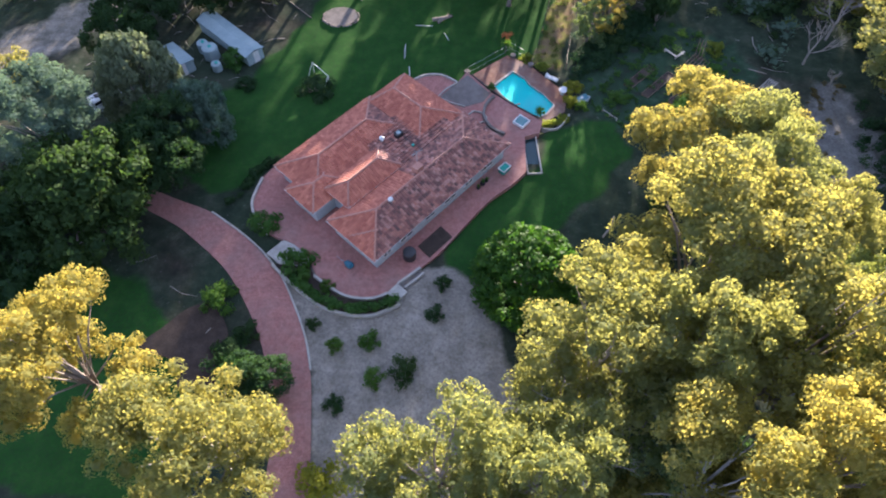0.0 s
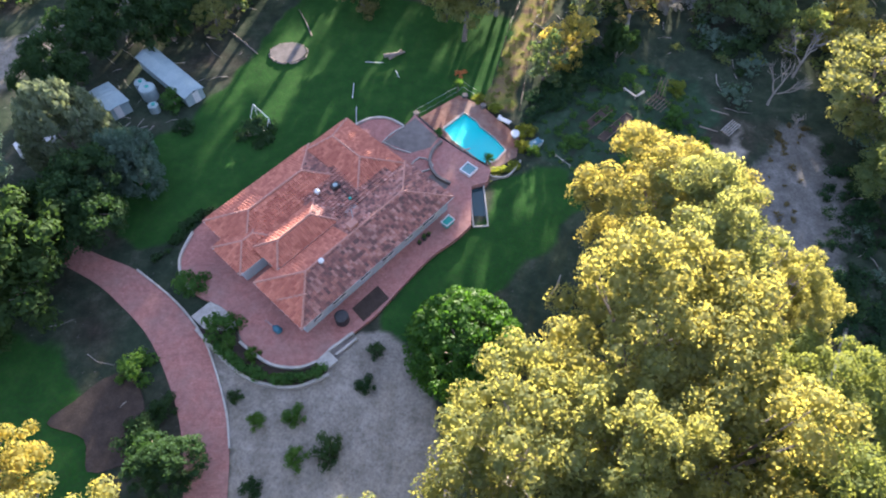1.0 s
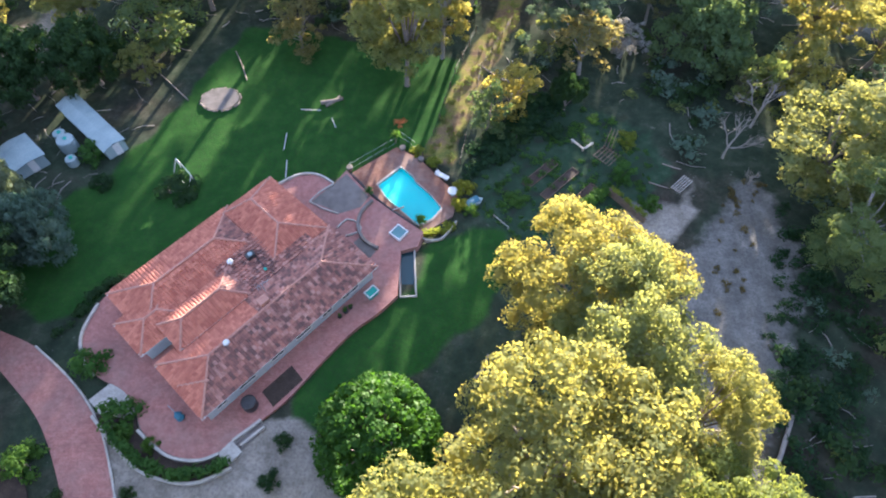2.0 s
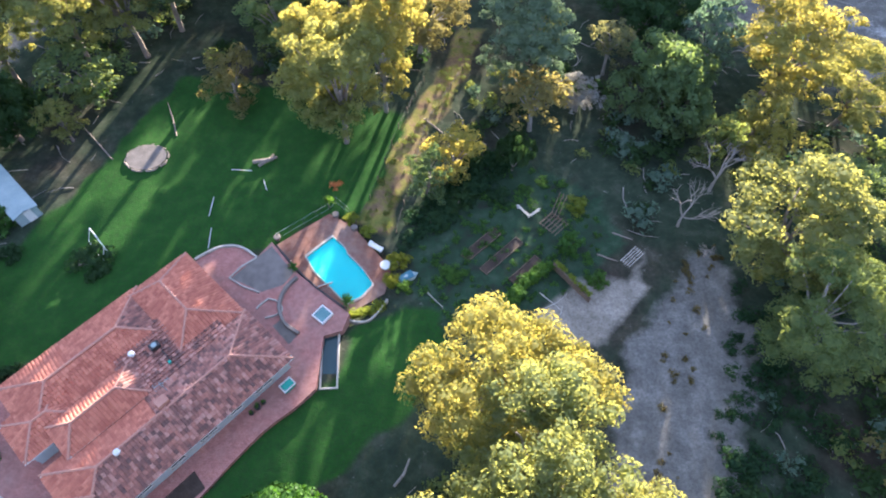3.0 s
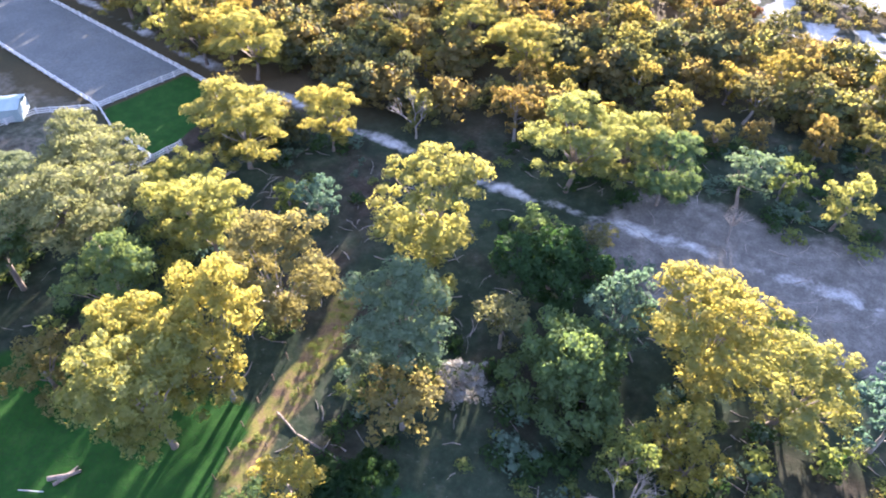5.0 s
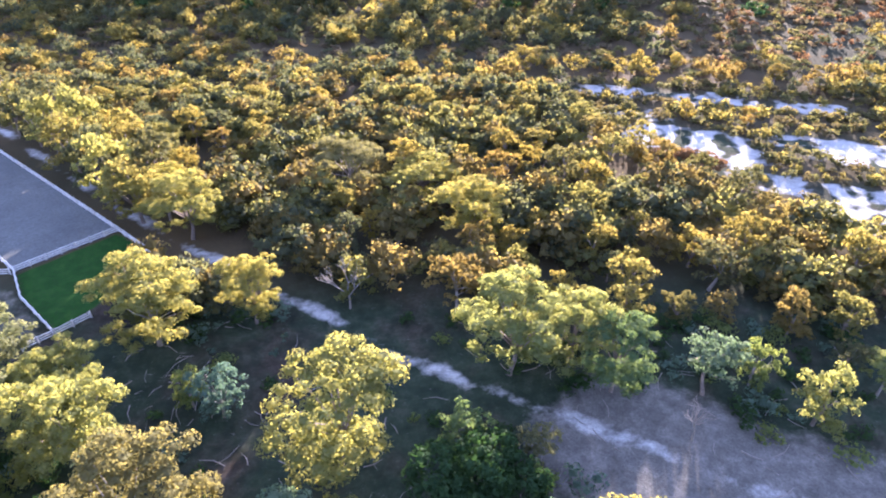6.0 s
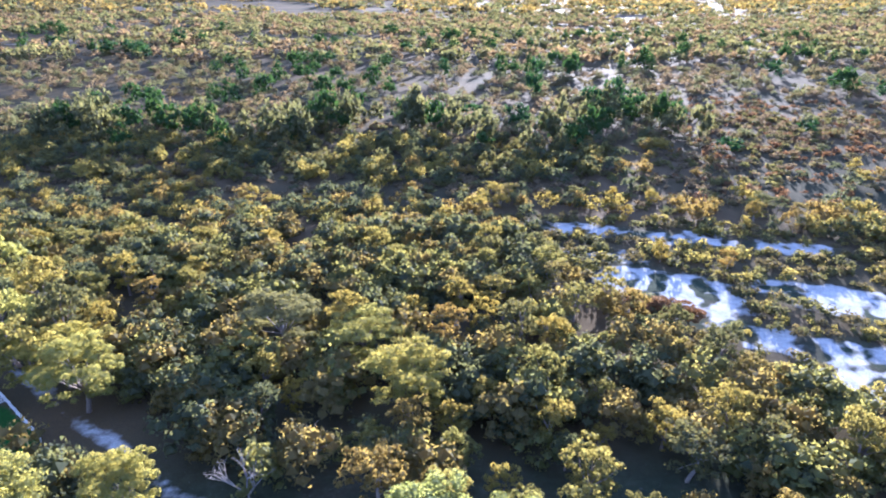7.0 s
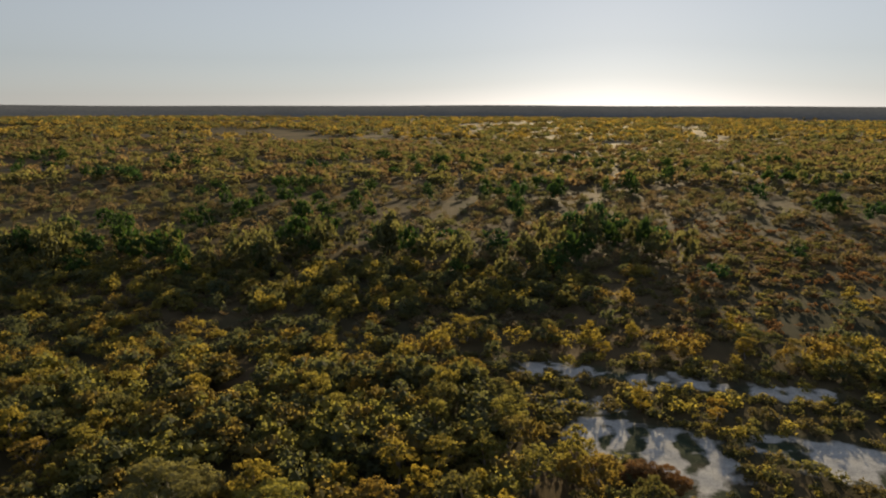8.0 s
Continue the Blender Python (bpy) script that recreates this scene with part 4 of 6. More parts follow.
def open_mask(x, y):
    """True where no tree may stand: lawns, tracks, yards, sand, the house and its garden."""
    X, Y = np.asarray(x, float), np.asarray(y, float)
    out = np.zeros(X.shape, bool)
    for poly, m_ in ((LAWN, 1), (LAWN_SIDE, 6), (LAWN_WEST, 2), (GRAVEL, 2), (STRIP, 1), (BEDS, 2), (PATCH, 3), (CLEARING, -3), (ARENA, 6), (PADDOCK, 4), (YARD, 2), (WEST_ROAD, 1), (TERRACE_ZONE, 3), (SAND_ZONE, 1)):
        out |= edge_distance(X, Y, poly) > -m_
    return out | (line_distance(X, Y, TRACK) < 7) | (line_distance(X, Y, FAR_TRACK) < 4.5) | (line_distance(X, Y, DRIVE_MID) < 5)


TERRACE_ZONE = [(-24, 48), (-18, 34), (-8, 29), (14, 48), (18, 62), (9, 72), (-6, 66)]
DRIVE_MID = [(-34, 44), (-25, 37), (-18, 27), (-14.5, 14), (-14, -6)]
GAPS = [(-15.2, 71.5), (-21.5, 72), (-12.3, 62), (0.5, 77), (-18.5, 71), (17.5, 74), (20.5, 78)]   # where the low sun slips between the trees
singles = []
tries = 0
while len(singles) < 205 and tries < 12000:
    tries += 1
    x, y = rng.uniform(-85, 135), rng.uniform(-12, 232)
    far_in = np.clip((y - 130) / 40, 0, 1)
    if abs(x - 0.3 * y - 10) > 45 + 0.62 * max(y, 0) + 10:
        continue
    if rng.random() > (0.35 + 0.65 * far_in) or open_mask([x], [y])[0]:
        continue
    R = rng.uniform(2.6, 4.6) if y > 120 else rng.uniform(2.4, 5.0)
    if any((x - a) ** 2 + (y - b) ** 2 < (0.72 * (R + c)) ** 2 for a, b, c in taken):
        continue
    if any(abs(x - a - 0.268 * (y - b)) < 0.8 * R + 0.8 and y > b for a, b in GAPS):
        continue
    taken.append((x, y, R))
    singles.append((x, y, R))
for i, (x, y, R) in enumerate(singles):
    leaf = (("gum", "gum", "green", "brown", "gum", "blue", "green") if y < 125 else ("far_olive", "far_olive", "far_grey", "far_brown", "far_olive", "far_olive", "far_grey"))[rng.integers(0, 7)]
    style = "thin" if rng.random() < 0.3 else "small"
    plant("bush_tree", x, y, R * rng.uniform(1.9, 2.8), R, style, leaf, "slender bush tree with olive-green foliage", "tree", "trees of the wood", int(rng.integers(0, 4)), float(rng.uniform(0, 360)), PALE_BARK if rng.random() < 0.4 else BARK)

# small trees beyond and between the sand flats
g_ = np.random.default_rng(31)
for i in range(44):
    x = g_.uniform(74, 200)
    y = (258 - 0.0022 * (x - 78) ** 2 + g_.uniform(0, 22)) if i < 28 else (226 - 0.35 * (x - 100) + g_.uniform(-4, 4))
    if any(edge_distance(np.array([x]), np.array([y]), s_)[0] > -1.0 for s_ in SANDS):
        continue
    R = g_.uniform(1.5, 3.0)
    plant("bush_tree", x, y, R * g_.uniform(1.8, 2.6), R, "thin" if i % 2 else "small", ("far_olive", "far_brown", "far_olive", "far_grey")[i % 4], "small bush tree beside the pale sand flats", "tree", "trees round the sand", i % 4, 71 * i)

# far woods: crowns without number
def far_wood(name, leaf, xs, ys, rs, hs, per, size, seed, clumps, blocker=0.55):
    r_ = np.random.default_rng(seed)
    protos = []
    for v in range(7):
        cs, rr = crown_clumps(r_, 2.0, 1.0, 0.5, clumps, "far")
        protos.append(leaf_quads(r_, cs, rr, per, size, low=-0.5, wild=0.45, fine=False, blocker=blocker))
    out = []
    for x, y, R, h in zip(xs, ys, rs, hs):
        q = protos[r_.integers(0, 7)]
        a = r_.uniform(0, 6.28)
        c_, s_ = math.cos(a), math.sin(a)
        k = np.stack([(q[..., 0] * c_ - q[..., 1] * s_) * R + x, (q[..., 0] * s_ + q[..., 1] * c_) * R + y, q[..., 2] * (0.6 * R + 0.2 * h) + float(ground_z(x, y)) - 0.1], -1)
        out.append(k)
    return tagged(new(name, leaves_mesh(name, np.concatenate(out), LEAF[leaf])), "far olive-green woodland of small crowded trees", "woodland", kind="stuff")


def scatter(seed, y0, y1, spacing, keep, width):
    r_ = np.random.default_rng(seed)
    k = int((y1 - y0) * 2 * width(y1) / spacing ** 2)
    y = y0 + (y1 - y0) * r_.random(k)
    x = (r_.random(k) * 2 - 1) * width(y1) + 60 + 0.1 * (y - 104)
    ok = np.abs(x - 60 - 0.1 * (y - 104)) < np.vectorize(width)(y)
    x, y = x[ok], y[ok]
    ok = keep(x, y, r_)
    return x[ok], y[ok], r_


def patch(x, y, scale, shift=0.0):
    return np.array([noise.noise(Vector((a / scale + shift, b / scale, shift))) for a, b in zip(x, y)])


def clear_of(x, y, r_, low=False):
    ok = np.ones(len(x), bool) if low else (edge_distance(x, y, SAND_ZONE) < 0) | (r_.random(len(x)) < 0.06)
    for s_ in SANDS:
        ok &= edge_distance(x, y, s_) < 0.8
    if low:
        return ok
    return ok & (line_distance(x, y, RIDE) > 5 + 4 * r_.random(len(x))) & (edge_distance(x, y, ARENA) < -5)


def fill_in(x, y, r_):
    ok = clear_of(x, y, r_)
    ok &= ~open_mask(x, y)
    near = np.array(taken)
    return ok & (((x[:, None] - near[:, 0]) ** 2 + (y[:, None] - near[:, 1]) ** 2) > (0.62 * (2.4 + near[:, 2])) ** 2).all(1)


span = lambda y: 60 + 0.8 * max(y - 100, 0)
# shaded zone; its lit and dark trees differ by leaf colour alone
SHADED_ZONE = [(-150, 300), (-60, 290), (60, 288), (118, 296), (128, 330), (90, 352), (-160, 352)]
EAST = [(132, 268), (215, 258), (270, 330), (320, 450), (215, 470), (168, 380)]   # open rust-brown heath
HEATH = [(-90, 285), (150, 262), (190, 300), (160, 335), (20, 345), (-100, 350)]
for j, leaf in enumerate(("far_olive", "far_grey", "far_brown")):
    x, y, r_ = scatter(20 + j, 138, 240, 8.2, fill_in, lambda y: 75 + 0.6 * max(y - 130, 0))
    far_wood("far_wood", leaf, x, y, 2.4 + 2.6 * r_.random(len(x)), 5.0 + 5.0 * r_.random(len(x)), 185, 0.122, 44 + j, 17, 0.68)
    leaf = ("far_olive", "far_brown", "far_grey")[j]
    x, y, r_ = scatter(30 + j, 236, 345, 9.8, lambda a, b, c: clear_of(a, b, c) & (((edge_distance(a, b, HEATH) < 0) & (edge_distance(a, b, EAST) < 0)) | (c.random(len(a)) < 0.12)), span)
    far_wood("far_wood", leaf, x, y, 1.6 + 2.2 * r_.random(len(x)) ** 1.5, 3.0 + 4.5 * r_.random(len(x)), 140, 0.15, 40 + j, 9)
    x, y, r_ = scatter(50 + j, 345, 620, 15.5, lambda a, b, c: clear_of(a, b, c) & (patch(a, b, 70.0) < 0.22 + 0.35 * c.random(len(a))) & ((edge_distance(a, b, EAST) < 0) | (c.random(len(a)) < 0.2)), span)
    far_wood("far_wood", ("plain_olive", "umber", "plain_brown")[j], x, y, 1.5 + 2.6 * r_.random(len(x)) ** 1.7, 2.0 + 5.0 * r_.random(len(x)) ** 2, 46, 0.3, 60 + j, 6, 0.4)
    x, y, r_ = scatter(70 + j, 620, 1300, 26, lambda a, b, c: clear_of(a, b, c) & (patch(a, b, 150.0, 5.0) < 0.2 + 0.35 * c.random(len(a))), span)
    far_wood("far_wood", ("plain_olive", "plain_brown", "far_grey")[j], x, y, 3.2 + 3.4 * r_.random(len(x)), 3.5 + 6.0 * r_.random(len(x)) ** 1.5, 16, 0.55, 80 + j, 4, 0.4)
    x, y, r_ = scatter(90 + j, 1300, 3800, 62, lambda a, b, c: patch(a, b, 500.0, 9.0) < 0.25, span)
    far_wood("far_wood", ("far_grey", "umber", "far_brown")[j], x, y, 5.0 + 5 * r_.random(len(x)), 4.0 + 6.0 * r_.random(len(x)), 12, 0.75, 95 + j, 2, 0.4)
# heath: low bushes on the open ground and between the sand flats
low_land = lambda a, b, c: clear_of(a, b, c, True) & ((edge_distance(a, b, HEATH) > 0) | (patch(a, b, 60.0, 3.0) > 0.1) | (line_distance(a, b, RIDE) < 9)) & (edge_distance(a, b, SAND_ZONE) < 0)
x, y, r_ = scatter(110, 225, 420, 5.0, low_land, span)
far_wood("heath", "plain_brown", x[::2], y[::2], 0.7 + 1.1 * r_.random(len(x[::2])), 0.7 + 1.2 * r_.random(len(x[::2])), 18, 0.6, 111, 3)
far_wood("heath", "far_grey", x[1::2], y[1::2], 0.7 + 1.2 * r_.random(len(x[1::2])), 0.7 + 1.5 * r_.random(len(x[1::2])), 18, 0.6, 112, 3)
x, y, r_ = scatter(113, 150, 260, 2.9, lambda a, b, c: clear_of(a, b, c, True) & (edge_distance(a, b, SAND_ZONE) > 0), lambda y: 160)
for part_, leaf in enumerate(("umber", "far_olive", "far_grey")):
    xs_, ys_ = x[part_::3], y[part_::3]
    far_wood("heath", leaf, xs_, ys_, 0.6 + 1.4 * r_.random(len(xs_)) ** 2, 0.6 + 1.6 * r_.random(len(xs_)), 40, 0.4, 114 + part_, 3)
x, y, r_ = scatter(117, 258, 470, 5.2, lambda a, b, c: (edge_distance(a, b, EAST) > 0) & (patch(a, b, 14.0, 6.0) > -0.25), lambda y: 260)
for part_, leaf in enumerate(("rust", "umber")):
    far_wood("heath", leaf, x[part_::2], y[part_::2], 0.7 + 1.2 * r_.random(len(x[part_::2])) ** 2, 0.6 + 1.0 * r_.random(len(x[part_::2])), 24, 0.5, 118 + part_, 3)
# tall dark trees that stand out over the plain, and a belt of them beyond the heath
x, y, r_ = scatter(120, 345, 900, 36, lambda a, b, c: clear_of(a, b, c) & (patch(a, b, 110.0, 8.0) > 0.02), span)
far_wood("far_wood", "dark", x, y, 3 + 3.0 * r_.random(len(x)), 14 + 14 * r_.random(len(x)), 90, 0.22, 121, 12)
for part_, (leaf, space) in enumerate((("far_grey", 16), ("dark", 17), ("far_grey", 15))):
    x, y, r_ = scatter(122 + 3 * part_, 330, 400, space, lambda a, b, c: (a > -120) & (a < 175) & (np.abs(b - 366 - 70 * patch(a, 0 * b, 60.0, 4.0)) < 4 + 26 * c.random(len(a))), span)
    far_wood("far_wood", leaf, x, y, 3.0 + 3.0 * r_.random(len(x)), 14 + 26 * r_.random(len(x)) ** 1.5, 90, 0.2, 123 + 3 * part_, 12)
    x, y, r_ = scatter(140 + 3 * part_, 285, 352, 10.5, lambda a, b, c: (edge_distance(a, b, SHADED_ZONE) > 0) & (c.random(len(a)) < 0.8), span)
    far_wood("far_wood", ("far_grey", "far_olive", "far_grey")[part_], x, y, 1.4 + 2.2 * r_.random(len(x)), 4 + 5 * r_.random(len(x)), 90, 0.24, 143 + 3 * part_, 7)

LONE = [(113, 455, 5.0, 26), (60, 532, 4.0, 16), (172, 384, 5.0, 14), (136, 406, 5.5, 17), (149, 413, 6.0, 22), (163, 421, 5.5, 14), (304, 556, 8.0, 14), (231, 369, 4.5, 8), (319, 499, 6.0, 11), (333, 470, 6.0, 13), (180, 337, 5.0, 7), (75, 386, 6.0, 12), (96, 380, 6.0, 13), (-219, 772, 7.0, 19), (-220, 658, 9.0, 16), (-205, 650, 8.0, 14), (-240, 664, 8.0, 15), (-35, 612, 5.0, 12)]
lx, ly, lr, lh = (np.array(v, float) for v in zip(*LONE))
far_wood("far_wood", "dark", lx, ly, lr, np.maximum(2.5 * lh - 3.0 * lr, 1.0), 110, 0.2, 127, 14)
for i, (x, y, R) in enumerate(((106, 196, 4.5), (111, 194, 3.5), (101, 199, 3.0))):
    plant("heath_bush", x, y, 0.7 * R, R, "round", "rust", "low rounded rust-orange bush beside the pale sand", "shrub", "rust bushes", i % 2, 60 * i)

# undergrowth between the near trees
def low_scrub(x, y, r_):
    return ~open_mask(x, y)


for j, (leaf, space) in enumerate((("dark", 5.5), ("green", 8.0), ("blue", 9.0))):
    x, y, r_ = scatter(130 + j, 0, 140, space, low_scrub, lambda y: 90 + 0 * y)
    x = x - 40
    keep_ = low_scrub(x, y, r_)
    x, y = x[keep_], y[keep_]
    ob = far_wood("undergrowth", leaf, x, y, 0.5 + 1.2 * r_.random(len(x)), 0.5 + 1.4 * r_.random(len(x)), 60, 0.3, 140 + j, 4)
    tagged(ob, "low dark green undergrowth between the trees", "undergrowth")

# grass tufts and weeds in the vegetable garden and along its hedge
for j, (leaf, poly, k_) in enumerate((("shrub", BEDS, 190), ("umber", [(37, 18), (41, 18), (47, 40), (52, 56), (57, 66), (52, 68), (47, 57), (42, 41)], 50), ("dark", [(44, 20), (56, 30), (64, 56), (56, 62), (48, 40)], 140),  ("dark", [(17, 63), (30, 76), (33, 80), (29, 81), (19, 71)], 120), ("green", STRIP, 60))):
    r_ = np.random.default_rng(150 + j)
    P_ = np.array(poly)
    x, y = r_.uniform(P_[:, 0].min(), P_[:, 0].max(), 900), r_.uniform(P_[:, 1].min(), P_[:, 1].max(), 900)
    ok = edge_distance(x, y, poly) > 0.3
    x, y = x[ok][:k_], y[ok][:k_]
    s_ = (0.5, 0.4, 1.0, 1.0, 0.5)[j]
    ob = far_wood("weeds", leaf, x, y, s_ * (0.3 + 0.7 * r_.random(len(x))), s_ * (0.3 + 0.7 * r_.random(len(x))), 55, 0.32, 160 + j, 3)
    tagged(ob, "low green weeds and grass tufts in the garden" if j not in (1, 2) else "scattered dry grass tufts and weeds beside the track", "weeds")
# ---------------------------------------------------------------- house fittings
def window(u, v, wide, z, high, face):
    """A window in a wall; face: 'right' looks to low v, 'front' to low u."""
    turn = 0 if face == "right" else -90
    ob = new("window")
    ob.parent = house
    ob.matrix_local = pose(u, v, z, 0, 0, turn)
    g = bmesh.new()
    for x, w_ in ((-wide / 2, 0.07), (wide / 2, 0.07), (0, 0.05)):
        box((w_, 0.1, high), (x, -0.03, 0), bm=g)
    for zz in (0, high - 0.07):
        box((wide, 0.1, 0.07), (0, -0.03, zz), bm=g)
    part("frame", g, WHITE, ob)
    part("pane", box((wide - 0.1, 0.03, high - 0.1), (0, -0.01, 0.05)), glass, ob, "dark window glass")
    part("sill", box((wide + 0.2, 0.2, 0.06), (0, -0.08, -0.06)), STONE, ob)


for u_, w_ in ((2.2, 1.2), (5.2, 2.0), (9.0, 1.6), (12.4, 2.0), (15.6, 1.4), (18.9, 2.2)):
    window(u_, 0.44, w_, FLOOR + 0.9, 1.2, "right")
for v_, w_ in ((2.2, 1.6), (5.4, 1.6)):
    window(0.49, v_, w_, FLOOR + 0.9, 1.2, "front")
window(0.09, 12.0, 1.6, FLOOR + 0.9, 1.2, "front")
for v_ in (9.0, 13.5, 16.0):
    ob = part("door", box((0.06, 1.8, 2.05), (22.03, v_, FLOOR)), glass, house, "dark glazed sliding door")

# vents, flue and aerial on the roof
for u_, v_, z_ in ((6.1, 3.6, 6.28), (12.0, 11.2, 5.6)):
    vent = thing("roof_vent", "white round whirling roof ventilator on the tiles", "roof vent", tuple(house.matrix_world @ Vector((u_, v_, z_))), 0, "roof vents")
    part("neck", tube_bm([(0, 0, -0.1), (0, 0, 0.25)], [0.17, 0.17], 10), WHITE, vent)
    part("cap", tube_bm([(0, 0, 0.22), (0, 0, 0.32), (0, 0, 0.5), (0, 0, 0.6)], [0.2, 0.33, 0.3, 0.08], 12), WHITE, vent)
aerial = thing("tv_aerial", "thin grey television aerial on the roof", "aerial", tuple(house.matrix_world @ Vector((12.3, 5.6, 5.5))), 40)
part("mast", tube_bm([(0, 0, -0.1), (0, 0, 2.2)], [0.035, 0.03], 6), TIN, aerial)
part("boom", tube_bm([(-0.7, 0, 2.1), (0.9, 0, 2.1)], [0.025, 0.02], 5), TIN, aerial)
for i in range(6):
    part("rod", tube_bm([(-0.6 + 0.27 * i, -0.45 + 0.03 * i, 2.1), (-0.6 + 0.27 * i, 0.45 - 0.03 * i, 2.1)], [0.014, 0.014], 4), TIN, aerial)

HM = house.matrix_world.copy()
# plant on the roof well
unit = thing("air_conditioner", "dark grey air conditioning unit on the roof tiles", "air conditioner", tuple(HM @ Vector((14.0, 10.4, 5.42))), 43)
part("casing", box((1.0, 0.75, 0.6), (0, 0, 0), 0, 0.05), DARK_METAL, unit)
part("grille", tube_bm([(0, 0, 0.6), (0, 0, 0.63)], [0.28, 0.26], 14), TIN, unit)
pipe = thing("solar_pipe", "thin dark pipe lying across the weathered roof", "pipe", tuple(HM @ Vector((14.2, 9.7, 5.5))), -48)
part("pipe", tube_bm([(0, 0, 0.02), (0.9, 0.12, 0.03), (1.7, 0.0, 0.03)], [0.06, 0.06, 0.06], 6), DARK_METAL, pipe)
part("bracket", box((0.3, 0.3, 0.25), (1.7, 0, -0.05), 0, 0.03), TEAL, pipe)


def beside(u, v, z=FLOOR):
    q = HM @ Vector((u, v, z))
    return (q.x, q.y, q.z)


HOUSE_TURN = math.degrees(math.atan2(UY, UX))
# things along the side wall
tub = thing("water_tub", "green plastic tub with pale rim on the side path", "tub", beside(20.6, -1.0), HOUSE_TURN)
part("shell", box((1.3, 0.9, 0.75), (0, 0, 0), 0, 0.12), TEAL, tub, "green plastic shell")
g = bmesh.new()
for x_, y_, sx_, sy_ in ((0.66, 0, 0.12, 1.02), (-0.66, 0, 0.12, 1.02), (0, 0.46, 1.2, 0.12), (0, -0.46, 1.2, 0.12)):
    box((sx_, sy_, 0.1), (x_, y_, 0.7), 0, 0.02, bm=g)
part("rim", g, WHITE, tub)
for u_, s_ in ((16.4, 0.5), (17.2, 0.65), (17.9, 0.5)):
    ob = thing("garden_pot", "dark pot with a small plant by the house wall", "pot", beside(u_, -0.5), 0, "pots along the wall")
    part("pot", tube_bm([(0, 0, 0), (0, 0, 0.5 * s_), (0, 0, 0.9 * s_)], [0.3 * s_, 0.5 * s_, 0.45 * s_], 12), DARK_METAL, ob)
    q_ = leaf_quads(np.random.default_rng(int(10 * u_)), np.array([(0, 0, 1.15 * s_)]), np.array([0.5 * s_]), 260, 0.16)
    link_part("plant", leaves_mesh("plant", q_, LEAF["shrub"]), ob)
cyl = thing("rainwater_drum", "dark upright water drum beside the house corner", "drum", beside(4.0, -1.2), 0)
part("drum", tube_bm([(0, 0, 0), (0, 0, 1.1), (0, 0, 1.2)], [0.75, 0.75, 0.6], 16), DARK_METAL, cyl)
# flat dark slab put in for the shade of a pergola area
pave("trim", [beside(5.6, -0.9)[:2], beside(9.4, -0.9)[:2], beside(9.2, -2.9)[:2], beside(5.4, -2.9)[:2]], FLOOR + 0.06, FLOOR - 0.3, DIRT_AND_SHADE, "dark flat slab in place of a shaded pergola area on the brick terrace")

# tipped blue garden umbrella on the front terrace
ob = thing("garden_umbrella", "blue folded garden umbrella lying on the brick terrace", "umbrella", (-11.2, 35.3, FLOOR), -38)
part("pole", tube_bm([(-0.9, 0, 0.12), (0.9, 0, 0.12)], [0.03, 0.03], 6), TIN, ob)
part("canopy", tube_bm([(0.3, 0, 0.2), (0.7, 0, 0.3), (1.3, 0, 0.3), (1.5, 0, 0.2)], [0.08, 0.38, 0.42, 0.2], 9), BLUE_PLASTIC, ob)

# ---------------------------------------------------------------- terrace walls, beds, steps
wall_along("wall_front", [(-19.0, 34.8), (-17.2, 33.0), (-15.2, 31.2), (-13.0, 29.6), (-10.2, 28.7), (-7.5, 28.6), (-4.6, 29.9)], 0.55, 0.3, STONE, "low curved pale stone wall in front of the hedge", 2.05)
wall_along("wall_terrace", [(-21.9, 47.0), (-22.6, 43.5), (-21.7, 40.8), (-20.2, 39.1)], 0.3, 0.3, STONE, "pale stone edging of the brick terrace", FLOOR - 0.05)
wall_along("wall_terrace_front", [(-14.2, 33.4), (-12.4, 32.0), (-10.8, 31.0), (-9.2, 30.6), (-7.5, 30.6), (-6.0, 31.2)], 0.3, 0.3, STONE, "pale stone edging of the brick terrace", FLOOR - 0.05)
wall_along("wall_stairs", [(-4.9, 32.4), (-2.5, 34.4)], 0.35, 0.3, STONE, "pale stone wall beside the steps", FLOOR - 0.1)
wall_along("wall_stairs_low", [(-4.1, 32.0), (-2.1, 33.8)], 0.4, 0.25, STONE, "pale stone edging below the steps", 2.05)
pave("pavement", [(-19.9, 36.4), (-18.3, 35.0), (-15.4, 34.6), (-14.7, 35.6), (-16.2, 37.5), (-18.0, 38.4)], FLOOR - 0.06, 1.6, STONE, "pale crazy stone paving beside the driveway")
steps = thing("garden_steps", "pale stone landing and steps from terrace to gravel", "steps", (-5.0, 31.3, 2.0), HOUSE_TURN)
part("landing", box((1.7, 1.6, 0.42), (0, 0, 0), 0, 0.03), STONE, steps)
for i in range(3):
    part("step", box((3.0, 0.34, 0.36 - 0.11 * i), (2.3, 0.35 - 0.34 * i, 0), 0, 0.02), CONCRETE, steps)
pave("trim", [tuple(q) for q in smooth_line([(-31.5, 25.0), (-29.5, 27.2), (-27.2, 29.5), (-24.7, 29.9), (-22.5, 26.7), (-22.2, 22.1), (-24.0, 20.8), (-26.3, 20.5), (-27.5, 23.5)], 0.8, True)], 2.3, 1.6, DIRT_AND_SHADE, "dark mulched bed at the edge of the lawn")
